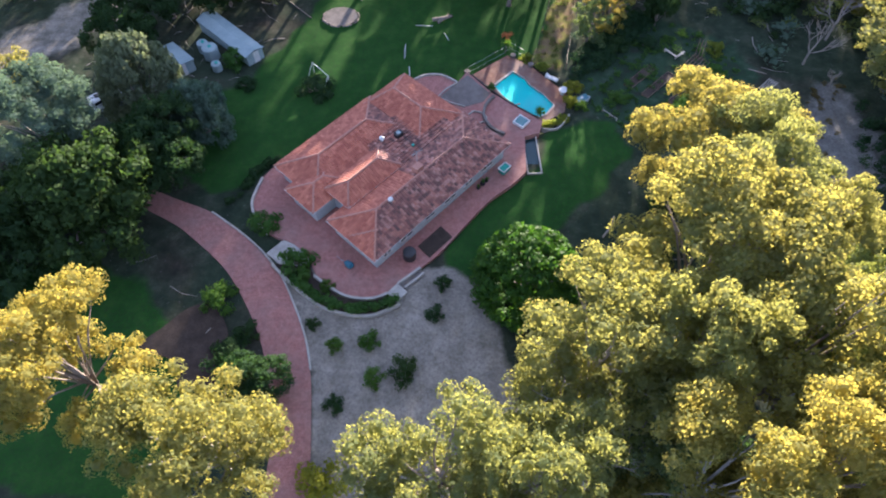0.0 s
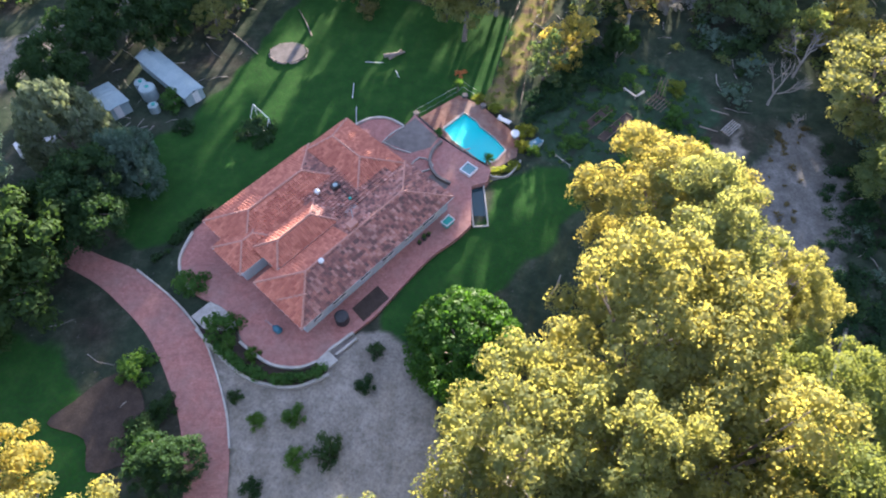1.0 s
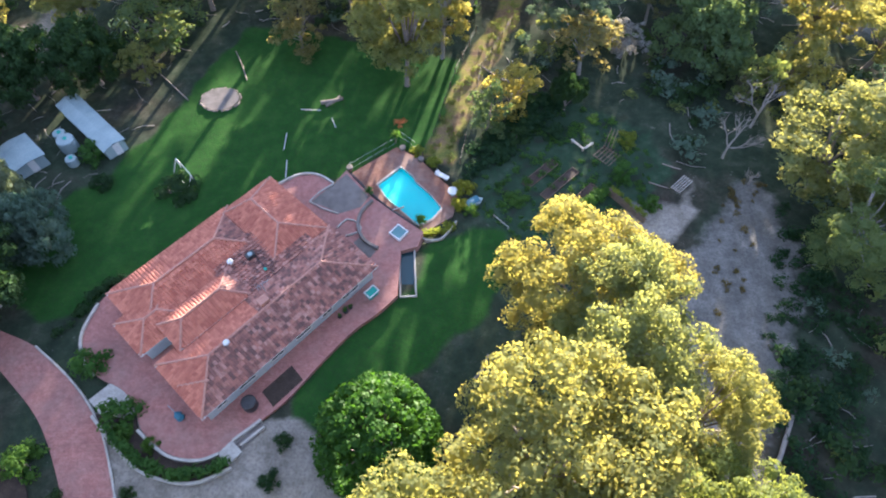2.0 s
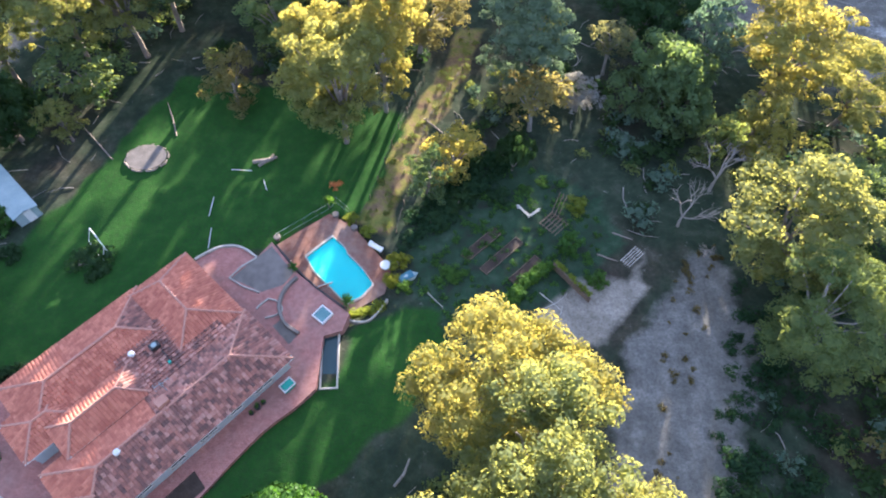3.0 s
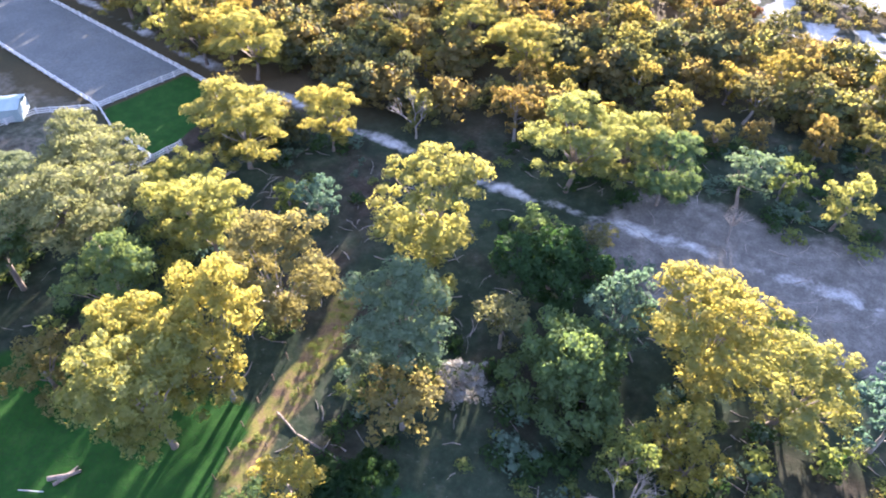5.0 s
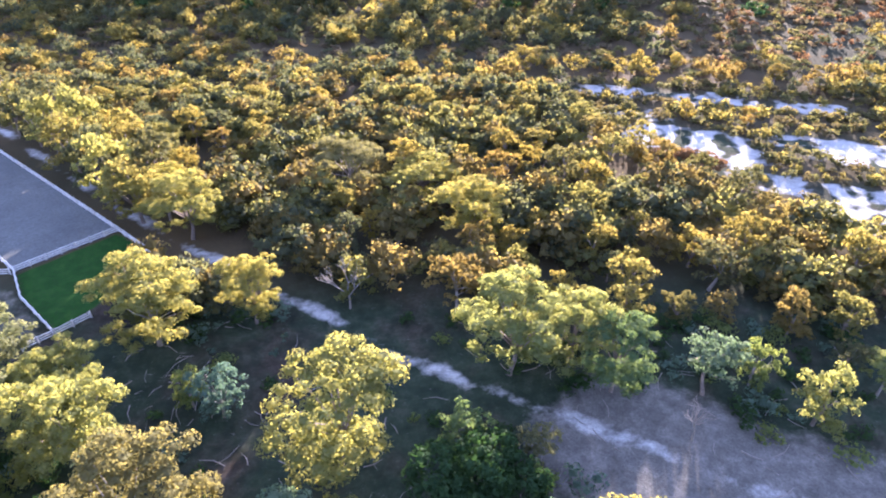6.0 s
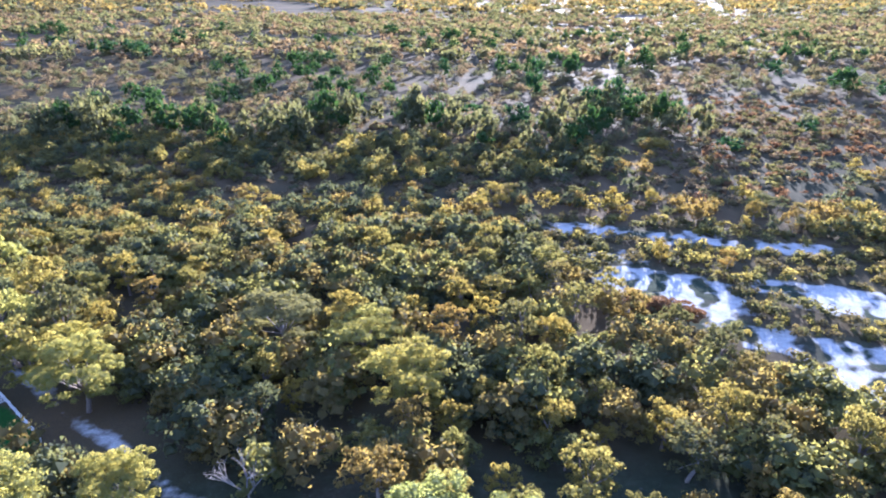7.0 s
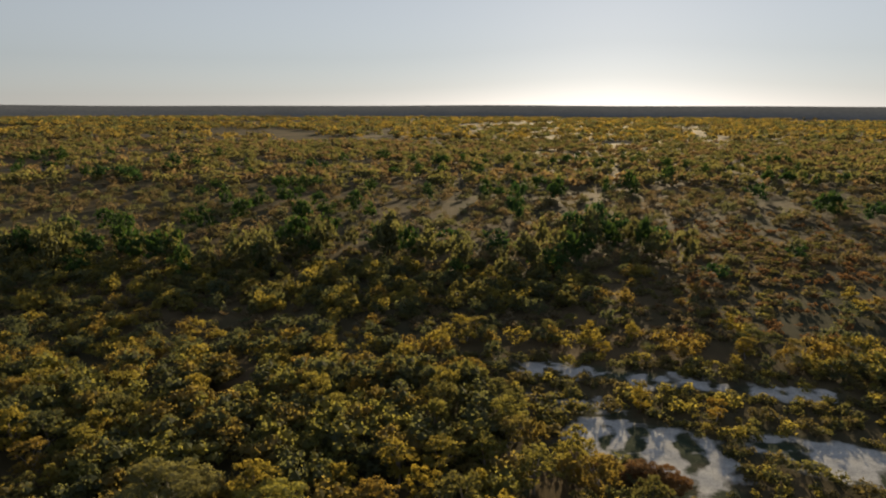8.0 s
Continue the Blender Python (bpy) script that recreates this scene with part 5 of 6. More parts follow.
pave("trim", [tuple(q) for q in smooth_line([(-19.0, 35.0), (-17.0, 33.0), (-13.0, 29.8), (-10.2, 28.9), (-7.5, 28.8), (-4.8, 30.1)], 0.7)] + [(-5.9, 31.2), (-7.5, 30.6), (-9.2, 30.6), (-12.4, 32.0), (-14.2, 33.4), (-15.2, 35.4)], 2.22, 1.4, DIRT_AND_SHADE, "mulched garden bed behind the stone wall")


def leafy_stuff(name, line, r, count, leaf, label, category, size=0.22, z=0.5, per=150, seed=3):
    """A clipped hedge or bed of plants along a curve, as one thing."""
    g_ = np.random.default_rng(seed)
    pts = smooth_line(line, 0.3)
    pick = g_.choice(len(pts), count)
    cs = np.stack([pts[pick, 0], pts[pick, 1], ground_z(0, pts[pick, 1]) + z], 1) + g_.normal(size=(count, 3)) * np.array([r * 0.3, r * 0.3, r * 0.12])
    rs = r * g_.uniform(0.7, 1.15, count)
    ob = thing(name, label, category, (float(pts[len(pts) // 2][0]), float(pts[len(pts) // 2][1]), float(ground_z(0, pts[len(pts) // 2][1]))))
    q = leaf_quads(g_, cs - np.array(ob.location), rs, per, size, low=-0.8)
    link_part("foliage", leaves_mesh("foliage", q, LEAF[leaf]), ob)
    for c_ in cs[:: max(1, count // 8)]:
        a = Vector(c_) - ob.location
        part("stem", tube_bm([(a.x, a.y, -0.2), tuple(a)], [0.04, 0.02], 5), BARK, ob)
    return ob


leafy_stuff("hedge", [(-16.4, 32.9), (-14.5, 31.3), (-12.6, 30.2), (-10.1, 29.4), (-7.5, 29.4), (-5.0, 30.2)], 0.55, 70, "shrub", "low clipped dark green hedge behind the stone wall", "hedge", z=0.75)
leafy_stuff("hedge", [(30.4, 58.2), (32.2, 60.7), (34.6, 62.6), (35.4, 62.9)], 0.8, 40, "shrub", "bright green hedge round the garden yard", "hedge", z=0.6, seed=5)
leafy_stuff("hedge", [(-25.5, 43.6), (-24.0, 46.0), (-22.8, 48.6), (-20.8, 50.6)], 0.6, 26, "dark", "low dark shrubs along the terrace edge", "hedge", z=0.4, seed=6)
leafy_stuff("creeper", [(35.9, 62.9), (37.3, 61.2), (39.0, 58.9)], 0.32, 30, "lime", "yellow-green creeper along a timber wall", "creeper", z=1.3, seed=7)
leafy_stuff("garden_bed", [(13.2, 56.7), (14.6, 57.0), (15.4, 57.1), (16.2, 58.0)], 0.5, 26, "lime", "yellow-green plants in a stone-edged triangular bed", "garden bed", z=0.2, seed=8)
wall_along("wall_bed", [(12.6, 56.6), (13.0, 55.9), (15.0, 56.0), (16.8, 58.6)], 0.35, 0.2, STONE, "pale stone edge of the triangular garden bed")

SHRUBS = [(-13.7, 27.5, 0.9, 0.7, "dark"), (-11.2, 25.2, 1.1, 0.9, "shrub"), (-7.5, 25.7, 1.5, 1.0, "shrub"), (-3.9, 22.3, 1.8, 1.3, "dark"),
          (-7.0, 21.5, 1.2, 1.1, "shrub"), (-10.8, 19.0, 1.1, 0.9, "dark"), (-16.2, 35.0, 2.4, 1.6, "shrub"), (-20.3, 40.0, 2.8, 1.7, "shrub"),
          (-24.0, 30.2, 2.6, 1.7, "shrub"), (-11.0, 11.1, 3.0, 2.0, "lime"), (0.0, 32.3, 1.8, 0.9, "dark"), (-0.8, 28.8, 1.5, 0.9, "dark"),
          (-15.4, 33.0, 1.4, 0.9, "shrub"), (-12.7, 31.9, 1.1, 0.8, "shrub"), (-17.5, 63.6, 2.2, 2.2, "dark"), (17.8, 63.6, 1.5, 1.1, "lime"),
          (17.3, 61.0, 1.3, 1.0, "lime"), (18.6, 60.2, 1.0, 0.9, "shrub"), (14.0, 67.6, 1.1, 0.8, "lime"), (11.9, 69.8, 1.2, 0.9, "lime"),
          (40.6, 61.2, 1.4, 1.1, "shrub"), (39.5, 71.8, 1.3, 1.2, "lime"), (37.8, 65.6, 2.2, 1.5, "shrub"), (22.0, 69.5, 1.6, 1.5, "dark"),
          (25.0, 72.5, 1.8, 1.6, "dark"), (27.5, 75.0, 1.6, 1.5, "dark"), (30.0, 73.0, 1.4, 1.4, "dark"), (24.0, 62.0, 0.8, 1.2, "shrub"),
          (-22.0, 24.5, 1.6, 1.6, "dark"), (-20.4, 26.6, 1.4, 1.2, "dark"), (-21.2, 22.2, 2.0, 1.5, "shrub"), (-29.5, 69.0, 2.2, 1.8, "shrub"), (-27.3, 64.6, 1.4, 1.2, "dark")]
for i, (x, y, h, R, leaf) in enumerate(SHRUBS):
    z_ = DECK_Z if 56 < y < 71 and x > 13 and x < 16.5 else None
    plant("shrub", x, y, h, R, "shrub", leaf, {"dark": "small rounded dark green shrub", "shrub": "leafy bright green garden shrub", "lime": "yellow-green garden shrub"}[leaf] + (" on the gravel" if y < 30 else " in the garden"), "shrub", "garden shrubs", i % 3, 40 * i, z=z_)

# spiky cordylines by the pool
def spiky(x, y, z, h, r, label, seed):
    g_ = np.random.default_rng(seed)
    ob = thing("cordyline", label, "palm", (x, y, z))
    part("stem", tube_bm([(0, 0, -0.1), (0.05, 0, h * 0.5), (0, 0.04, h * 0.75)], [0.09, 0.07, 0.06], 7), BARK, ob)
    blades = []
    for i in range(46):
        a, e = g_.uniform(0, 6.28), g_.uniform(-0.2, 1.2)
        d = np.array([math.cos(a) * math.cos(e), math.sin(a) * math.cos(e), math.sin(e)])
        s = np.array([-math.sin(a), math.cos(a), 0]) * 0.06
        b0 = np.array([0, 0, h * 0.74])
        blades += [[b0 - s, b0 + s, b0 + d * r * 0.7 + s], [b0 - s, b0 + d * r * 0.7 + s, b0 + d * r * g_.uniform(0.8, 1.1) - np.array([0, 0, 0.15])]]
    link_part("fronds", leaves_mesh("fronds", np.array(blades), LEAF["shrub"]), ob)


spiky(12.4, 57.7, DECK_Z, 2.4, 1.1, "dark spiky cordyline at the pool corner", 1)
spiky(9.0, 71.6, 0.2, 2.2, 1.0, "green spiky cordyline at the lawn edge", 2)
spiky(6.3, 61.4, FLOOR, 1.4, 0.8, "small spiky plant on the terrace edge", 3)

# ---------------------------------------------------------------- rear terrace and pool side
wall_along("wall_arc", [(6.8, 60.6), (5.7, 59.2), (5.3, 57.6), (5.5, 56.3), (6.3, 54.9), (7.8, 53.9)], 0.45, 0.35, CONCRETE, "curved grey bench wall round the spa terrace", FLOOR)
wall_along("wall_patio", [(-5.0, 63.0), (-3.0, 64.4), (-1.4, 64.8), (0.2, 64.5), (1.9, 63.3)], 0.3, 0.25, STONE, "pale curved edging of the rear patio", FLOOR - 0.05)
wall_along("wall_patio_step", [(1.9, 63.2), (-0.7, 60.6), (2.9, 58.8)], 0.22, 0.18, STONE, "pale stone line across the rear patio", FLOOR - 0.02, step=6)
wall_along("wall_planter", [(2.9, 56.8), (4.0, 58.0), (5.4, 57.4), (5.6, 56.3), (4.0, 55.7)], 0.25, 0.16, STONE, "pale stone planter edge on the terrace", FLOOR - 0.02, step=6)
pave("pavement", [(1.7, 63.1), (3.4, 64.8), (6.3, 61.3), (5.4, 59.8), (3.1, 58.9), (-0.5, 60.6)], FLOOR + 0.012, FLOOR - 0.2, CONCRETE, "grey concrete paving on the rear terrace")
pave("pavement", [(4.9, 54.8), (6.9, 52.7), (7.6, 53.7), (6.2, 54.9), (5.7, 55.6)], FLOOR + 0.014, FLOOR - 0.2, CONCRETE, "small grey concrete slab on the terrace")
wall_along("wall_retaining", [(3.9, 64.9), (6.4, 62.0), (9.2, 59.3), (12.4, 56.9)], FLOOR - DECK_Z + 0.12, 0.2, DARK_METAL, "dark retaining wall between terrace and pool deck", DECK_Z, step=3)
spa = thing("spa_pool", "square spa with white rim and teal water on brick terrace", "spa", (10.1, 56.05, FLOOR), -40)
g = bmesh.new()
for x_, y_, sx_, sy_ in ((0.75, 0, 0.14, 1.64), (-0.75, 0, 0.14, 1.64), (0, 0.75, 1.36, 0.14), (0, -0.75, 1.36, 0.14)):
    box((sx_, sy_, 0.45), (x_, y_, -0.05), 0, 0.02, bm=g)
part("rim", g, WHITE, spa)
part("water", box((1.37, 1.37, 0.3), (0, 0, -0.02)), plain("spa_cover", (0.10, 0.22, 0.24), (0.16, 0.3, 0.32), 1.0, 0.25, bump=0), spa, "still teal water")
pond = thing("garden_pond", "long narrow dark pond with a pale stone rim", "pond", (11.2, 51.2, 1.2), 3)
g = bmesh.new()
for x_, y_, sx_, sy_ in ((0.86, 0, 0.18, 6.2), (-0.86, 0, 0.18, 6.2), (0, 3.0, 1.54, 0.18), (0, -3.0, 1.54, 0.18)):
    box((sx_, sy_, 0.75), (x_, y_, -0.1), 0, 0.02, bm=g)
part("rim", g, STONE, pond)
pw, pn_, pl_, pp_ = shader("pond_water")
pp_.inputs["Base Color"].default_value, pp_.inputs["Roughness"].default_value = (0.02, 0.05, 0.06, 1), 0.08
part("water", box((1.55, 5.83, 0.4), (0, 0, 0.0)), pw, pond, "dark still water")
# pool furniture
lounger = thing("sun_lounger", "pale sun lounger beside the pool", "lounger", (15.1, 65.6, DECK_Z), -32)
part("frame", box((1.9, 0.65, 0.06), (0, 0, 0.28), 0, 0.02), WHITE, lounger)
part("mattress", box((1.25, 0.6, 0.1), (0.28, 0, 0.34), 0, 0.04), WHITE, lounger)
part("backrest", box((0.7, 0.6, 0.1), (-0.62, 0, 0.42), 0, 0.04, ry=32), WHITE, lounger)
for x_, y_ in ((-0.8, -0.26), (-0.8, 0.26), (0.8, -0.26), (0.8, 0.26)):
    part("leg", tube_bm([(x_, y_, 0), (x_, y_, 0.3)], [0.025, 0.025], 6), TIN, lounger)
table = thing("round_table", "round white table on the brick pool deck", "table", (16.4, 62.9, DECK_Z))
part("tabletop", tube_bm([(0, 0, 0.72), (0, 0, 0.735), (0, 0, 0.77)], [0.6, 0.62, 0.6], 24), WHITE, table)
part("stem", tube_bm([(0, 0, 0), (0, 0, 0.72)], [0.05, 0.04], 8), TIN, table)
part("foot", tube_bm([(0, 0, 0), (0, 0, 0.05)], [0.3, 0.26], 14), TIN, table)
cover = thing("covered_dinghy", "small boat under a pale grey-green cover by the pool", "boat", (18.9, 61.5, 0.55), 30)
part("hull", tube_bm([(-1.2, 0, 0.25), (-0.9, 0, 0.28), (0, 0, 0.32), (0.8, 0, 0.32), (1.35, 0, 0.4)], [0.25, 0.5, 0.62, 0.45, 0.06], 10), TIN, cover)
part("tarpaulin", box((1.7, 0.95, 0.1), (-0.1, 0, 0.78), 0, 0.05, ry=-4), BLUE_PLASTIC, cover, "teal tarpaulin")
noodle = thing("pool_noodles", "red and white pool noodles lying on the pool rim", "pool toy", (9.6, 60.5, DECK_Z + 0.04), 22)
part("noodle", tube_bm([(-0.9, 0, 0.05), (0, 0.05, 0.05), (0.9, 0, 0.06)], [0.05, 0.05, 0.05], 7), COPPER, noodle, "red foam")
part("noodle", tube_bm([(-0.8, 0.14, 0.05), (0, 0.16, 0.05), (1.0, 0.12, 0.06)], [0.05, 0.05, 0.05], 7), WHITE, noodle, "white foam")
for x_, y_ in ((3.4, 66.9), (10.0, 70.2), (12.4, 68.3)):
    ob = thing("planter_pot", "large grey planter pot on the pool deck edge", "pot", (x_, y_, 0.4), 0, "deck pots")
    part("pot", tube_bm([(0, 0, 0), (0, 0, 0.4), (0, 0, 0.75), (0, 0, 0.8)], [0.25, 0.38, 0.42, 0.36], 14), CONCRETE, ob)


def post_fence(pts, height, spacing, rails, post_mat, rail_mat, label, post_r=0.05, rail=(0.03, 0.08), group="fences"):
    """Posts and rails along a line; every post and rail a part."""
    line = []
    for (x0, y0), (x1, y1) in zip(pts[:-1], pts[1:]):
        k = max(1, round(math.hypot(x1 - x0, y1 - y0) / spacing))
        line += [(x0 + (x1 - x0) * i / k, y0 + (y1 - y0) * i / k) for i in range(k)]
    line.append(pts[-1])
    ob = thing("fence", label, "fence", (*pts[0], float(ground_z(0, pts[0][1]))), 0, group)
    post = bpy.data.meshes.new("post")
    g_ = box((2 * post_r, 2 * post_r, height + 0.45), (0, 0, -0.4), 0, 0.01)
    g_.to_mesh(post)
    g_.free()
    post.materials.append(post_mat)
    o_ = Vector(ob.location)
    for i, (x, y) in enumerate(line):
        z = float(ground_z(0, y))
        q = link_part("post", post, ob)
        q.location = Vector((x, y, z)) - o_
        if i + 1 < len(line):
            x1, y1 = line[i + 1]
            z1 = float(ground_z(0, y1))
            for h in rails:
                v_, f_ = tube([(x - o_.x, y - o_.y, z + h - o_.z), (x1 - o_.x, y1 - o_.y, z1 + h - o_.z)], [rail[1] / 2] * 2, 4)
                link_part("rail", mesh_of("rail", v_, f_, rail_mat), ob)
    return ob


post_fence([(3.4, 67.0), (9.0, 71.5), (9.7, 72.6), (11.6, 70.8)], 1.2, 1.9, (0.15, 1.15), DARK_METAL, TIN, "low thin metal pool fence along the lawn", 0.025, (0.02, 0.026))
post_fence([(12.6, 69.0), (14.0, 73.0), (17.0, 85.2), (20.3, 94.4)], 1.1, 3.4, (0.6, 1.0), WOOD, DARK_METAL, "dark wire fence with timber posts along the strip", 0.06, (0.02, 0.03))
post_fence([(17.4, 68.0), (18.2, 72.1), (20.8, 86.2), (25.8, 96.5)], 1.1, 3.4, (0.6, 1.0), WOOD, DARK_METAL, "dark wire fence with timber posts along the strip", 0.06, (0.02, 0.03))
RAILS = (0.35, 0.75, 1.15)
post_fence([(-74.2, 190.2), (-62.0, 204.0), (-12.4, 163.8), (-0.8, 154.1)], 1.3, 2.6, RAILS, WHITE, WHITE, "white rail fence round the riding arena", 0.1, (0.04, 0.17), "arena fences")
post_fence([(-12.4, 163.8), (-24.3, 150.2)], 1.3, 2.6, RAILS, WHITE, WHITE, "white rail fence between arena and paddock", 0.1, (0.04, 0.17), "arena fences")
post_fence([(-74.2, 190.2), (-24.3, 150.2), (-18.8, 142.6), (-8.8, 133.9)], 1.3, 2.6, RAILS, WHITE, WHITE, "white rail fence along the yard", 0.1, (0.04, 0.17), "arena fences")
post_fence([(-5.4, 138.2), (-8.8, 133.9), (-11.8, 130.6)], 1.3, 2.2, RAILS, WHITE, WHITE, "white rail fence of the green paddock", 0.1, (0.04, 0.17), "arena fences")
post_fence([(-24.6, 149.6), (-34.6, 148.0), (-44.0, 139.0)], 1.3, 2.6, RAILS, WHITE, WHITE, "white rail fence of the yard", 0.1, (0.04, 0.17), "arena fences")
ga, gb = 26, 9
grid_ = []
for i in range(ga + 1):
    for j in range(gb + 1):
        q_ = Vector(ARENA[0]).lerp(Vector(ARENA[1]), i / ga).lerp(Vector(ARENA[3]).lerp(Vector(ARENA[2]), i / ga), j / gb)
        grid_.append((q_.x, q_.y, float(ground_z(0, q_.y)) + 0.16))
top_f = [(i * (gb + 1) + j, (i + 1) * (gb + 1) + j, (i + 1) * (gb + 1) + j + 1, i * (gb + 1) + j + 1) for i in range(ga) for j in range(gb)]
rim_ = [i * (gb + 1) for i in range(ga + 1)] + [ga * (gb + 1) + j for j in range(1, gb + 1)] + [i * (gb + 1) + gb for i in range(ga - 1, -1, -1)] + list(range(gb - 1, 0, -1))
k_ = len(grid_)
grid_ += [(grid_[i][0], grid_[i][1], grid_[i][2] - 0.8) for i in rim_]
top_f += [(rim_[i], rim_[(i + 1) % len(rim_)], k_ + (i + 1) % len(rim_), k_ + i) for i in range(len(rim_))]
tagged(new("pavement", mesh_of("pavement", grid_, top_f, plain("arena_sand", (0.1, 0.112, 0.115), (0.145, 0.158, 0.16), 0.15, 0.95, bump=0.2, fine=2.0))), "pale blue-grey sand of the riding arena", "pavement", kind="structure")

# ---------------------------------------------------------------- sheds, tanks, vehicle, goal
def shed(at, turn, L, W, h, rise, label):
    ob = thing("shed", label, "shed", (*at, float(ground_z(0, at[1]))), turn)
    wall = bmesh.new()
    for s in (-1, 1):
        box((L, 0.08, h + 0.3), (0, s * (W / 2 - 0.04), -0.3), bm=wall)
        box((0.08, W - 0.16, h + 0.3), (s * (L / 2 - 0.04), 0, -0.3), bm=wall)
    part("wall", wall, TIN, ob, "ribbed pale steel wall")
    for s in (-1, 1):
        k = int(L / 0.35)
        vs, fs = [], []
        for i in range(k + 1):
            x = -L / 2 - 0.2 + (L + 0.4) * i / k
            d = 0.03 * (i % 2)
            vs += [(x, s * (W / 2 + 0.2), h - 0.05 + d), (x, 0, h + rise + d), (x, s * (W / 2 + 0.2), h - 0.09 + d), (x, 0, h + rise - 0.04 + d)]
        for i in range(k):
            q = 4 * i
            fs += [(q, q + 4, q + 5, q + 1), (q + 2, q + 3, q + 7, q + 6), (q, q + 2, q + 6, q + 4)]
        link_part("roof", mesh_of("roof", vs, fs, TIN), ob, "ribbed pale blue-grey steel roof")
    part("door", box((0.05, 0.9, 2.0), (L / 2 + 0.02, 0.2, 0), 0), WHITE, ob)
    return ob


shed((-30.9, 73.6), -43, 11.6, 2.7, 2.0, 0.35, "long narrow pale steel shed beside the lawn")
shed((-38.0, 68.2), -43, 4.8, 3.8, 2.0, 0.2, "pale steel lean-to shed among trees")
shed((-41.5, 147.0), 12, 10.0, 5.0, 2.6, 0.6, "pale steel stable shed beside the riding arena yard")
for x_, y_, r_, h_ in ((-33.2, 70.6, 1.1, 1.9), (-34.6, 72.0, 0.8, 1.6), (-31.9, 67.9, 0.7, 1.2)):
    ob = thing("water_tank", "round pale green rainwater tank beside the sheds", "tank", (x_, y_, float(ground_z(0, y_))), 0, "water tanks")
    part("tank", tube_bm([(0, 0, -0.1), (0, 0, h_ - 0.15), (0, 0, h_), (0, 0, h_ + 0.12)], [r_, r_, r_ * 0.93, r_ * 0.25], 20), TIN, ob)
    part("lid", tube_bm([(0.1, 0, h_ + 0.06), (0.1, 0, h_ + 0.2)], [0.28, 0.26], 12), TEAL, ob)

van = thing("parked_van", "white van parked under trees beside the driveway", "van", (-45.0, 61.0, float(ground_z(0, 61.0))), 40)
g = bmesh.new()
box((4.7, 1.85, 0.75), (0, 0, 0.4), 0, 0.12, bm=g)
box((3.3, 1.7, 0.95), (-0.6, 0, 1.1), 0, 0.2, bm=g)
part("body", g, WHITE, van)
part("windscreen", box((0.08, 1.45, 0.75), (1.16, 0, 1.13), 0, 0.02, ry=-28), glass, van)
part("bonnet", box((1.2, 1.6, 0.1), (1.65, 0, 1.12), 0, 0.04, ry=6), WHITE, van)
for s in (-1, 1):
    part("side_window", box((2.5, 0.04, 0.45), (-0.6, s * 0.855, 1.4), 0, 0.01), glass, van)
for x_ in (-1.45, 1.45):
    for s in (-1, 1):
        w = part("wheel", tube_bm([(x_, s * 0.75, 0.34), (x_, s * 0.95, 0.34)], [0.34, 0.34], 16), RUBBER, van)
        part("rim", tube_bm([(x_, s * 0.94, 0.34), (x_, s * 0.965, 0.34)], [0.2, 0.18], 12), TIN, w)
part("roof_hatch", box((0.9, 0.7, 0.12), (-0.9, 0, 2.05), 0, 0.04), DARK_METAL, van)

goal = thing("football_goal", "white tubular goal frame standing on the lawn", "goal", (-16.9, 65.9, float(ground_z(0, 65.9))), -47)
for a, b in (((-1.8, 0, 0), (-1.8, 0, 1.9)), ((1.8, 0, 0), (1.8, 0, 1.9)), ((-1.8, 0, 1.9), (1.8, 0, 1.9)), ((-1.8, 0, 1.9), (-1.8, -1.0, 0.05)), ((1.8, 0, 1.9), (1.8, -1.0, 0.05)), ((-1.8, -1.0, 0.05), (1.8, -1.0, 0.05))):
    part("bar", tube_bm([a, b], [0.055, 0.055], 8), WHITE, goal)

# ---------------------------------------------------------------- lawn and woodland litter
for i, (a, b) in enumerate((((-4.2, 77.9), (-1.6, 77.7)), ((-5.5, 70.4), (-5.5, 73.2)), ((-4.6, 65.6), (-4.8, 68.4)), ((0.2, 76.2), (0.8, 74.6)))):
    ob = thing("marker_pole", "thin white pole lying on the lawn", "pole", (a[0], a[1], float(ground_z(0, a[1]))), 0, "white poles on the lawn")
    part("pole", tube_bm([(0, 0, 0.05), (b[0] - a[0], b[1] - a[1], 0.06)], [0.045, 0.045], 7), WHITE, ob)
    part("tip", tube_bm([(b[0] - a[0], b[1] - a[1], 0.06), ((b[0] - a[0]) * 1.02, (b[1] - a[1]) * 1.02, 0.06)], [0.06, 0.05], 7), WHITE, ob)


def log(x0, y0, x1, y1, r, label, mat=PALE_BARK, group="fallen logs", lift=0.0):
    z0, z1 = float(ground_z(0, y0)), float(ground_z(0, y1))
    ob = thing("log", label, "log", (x0, y0, z0), 0, group)
    m_ = ((x1 - x0) * 0.5 + 0.2, (y1 - y0) * 0.5 - 0.15, (z1 - z0) * 0.5 + r + lift * 0.5)
    part("bark", tube_bm([(0, 0, r * 0.8), m_, (x1 - x0, y1 - y0, z1 - z0 + r * 0.7 + lift)], [r, r * 0.9, r * 0.6], 8), mat, ob)
    return ob


log(-1.6, 79.0, 1.4, 79.9, 0.28, "dark fallen branch on the lawn", BARK)
log(-0.8, 78.4, 0.9, 80.4, 0.22, "dark fallen branch on the lawn", BARK)
log(-20.0, 79.6, -27.6, 87.4, 0.09, "long thin fallen branch", BARK)
log(-12.6, 83.7, -15.3, 90.0, 0.09, "long thin fallen branch", BARK)
log(49.4, 34.8, 44.3, 27.3, 0.25, "long pale fallen trunk beside the track")
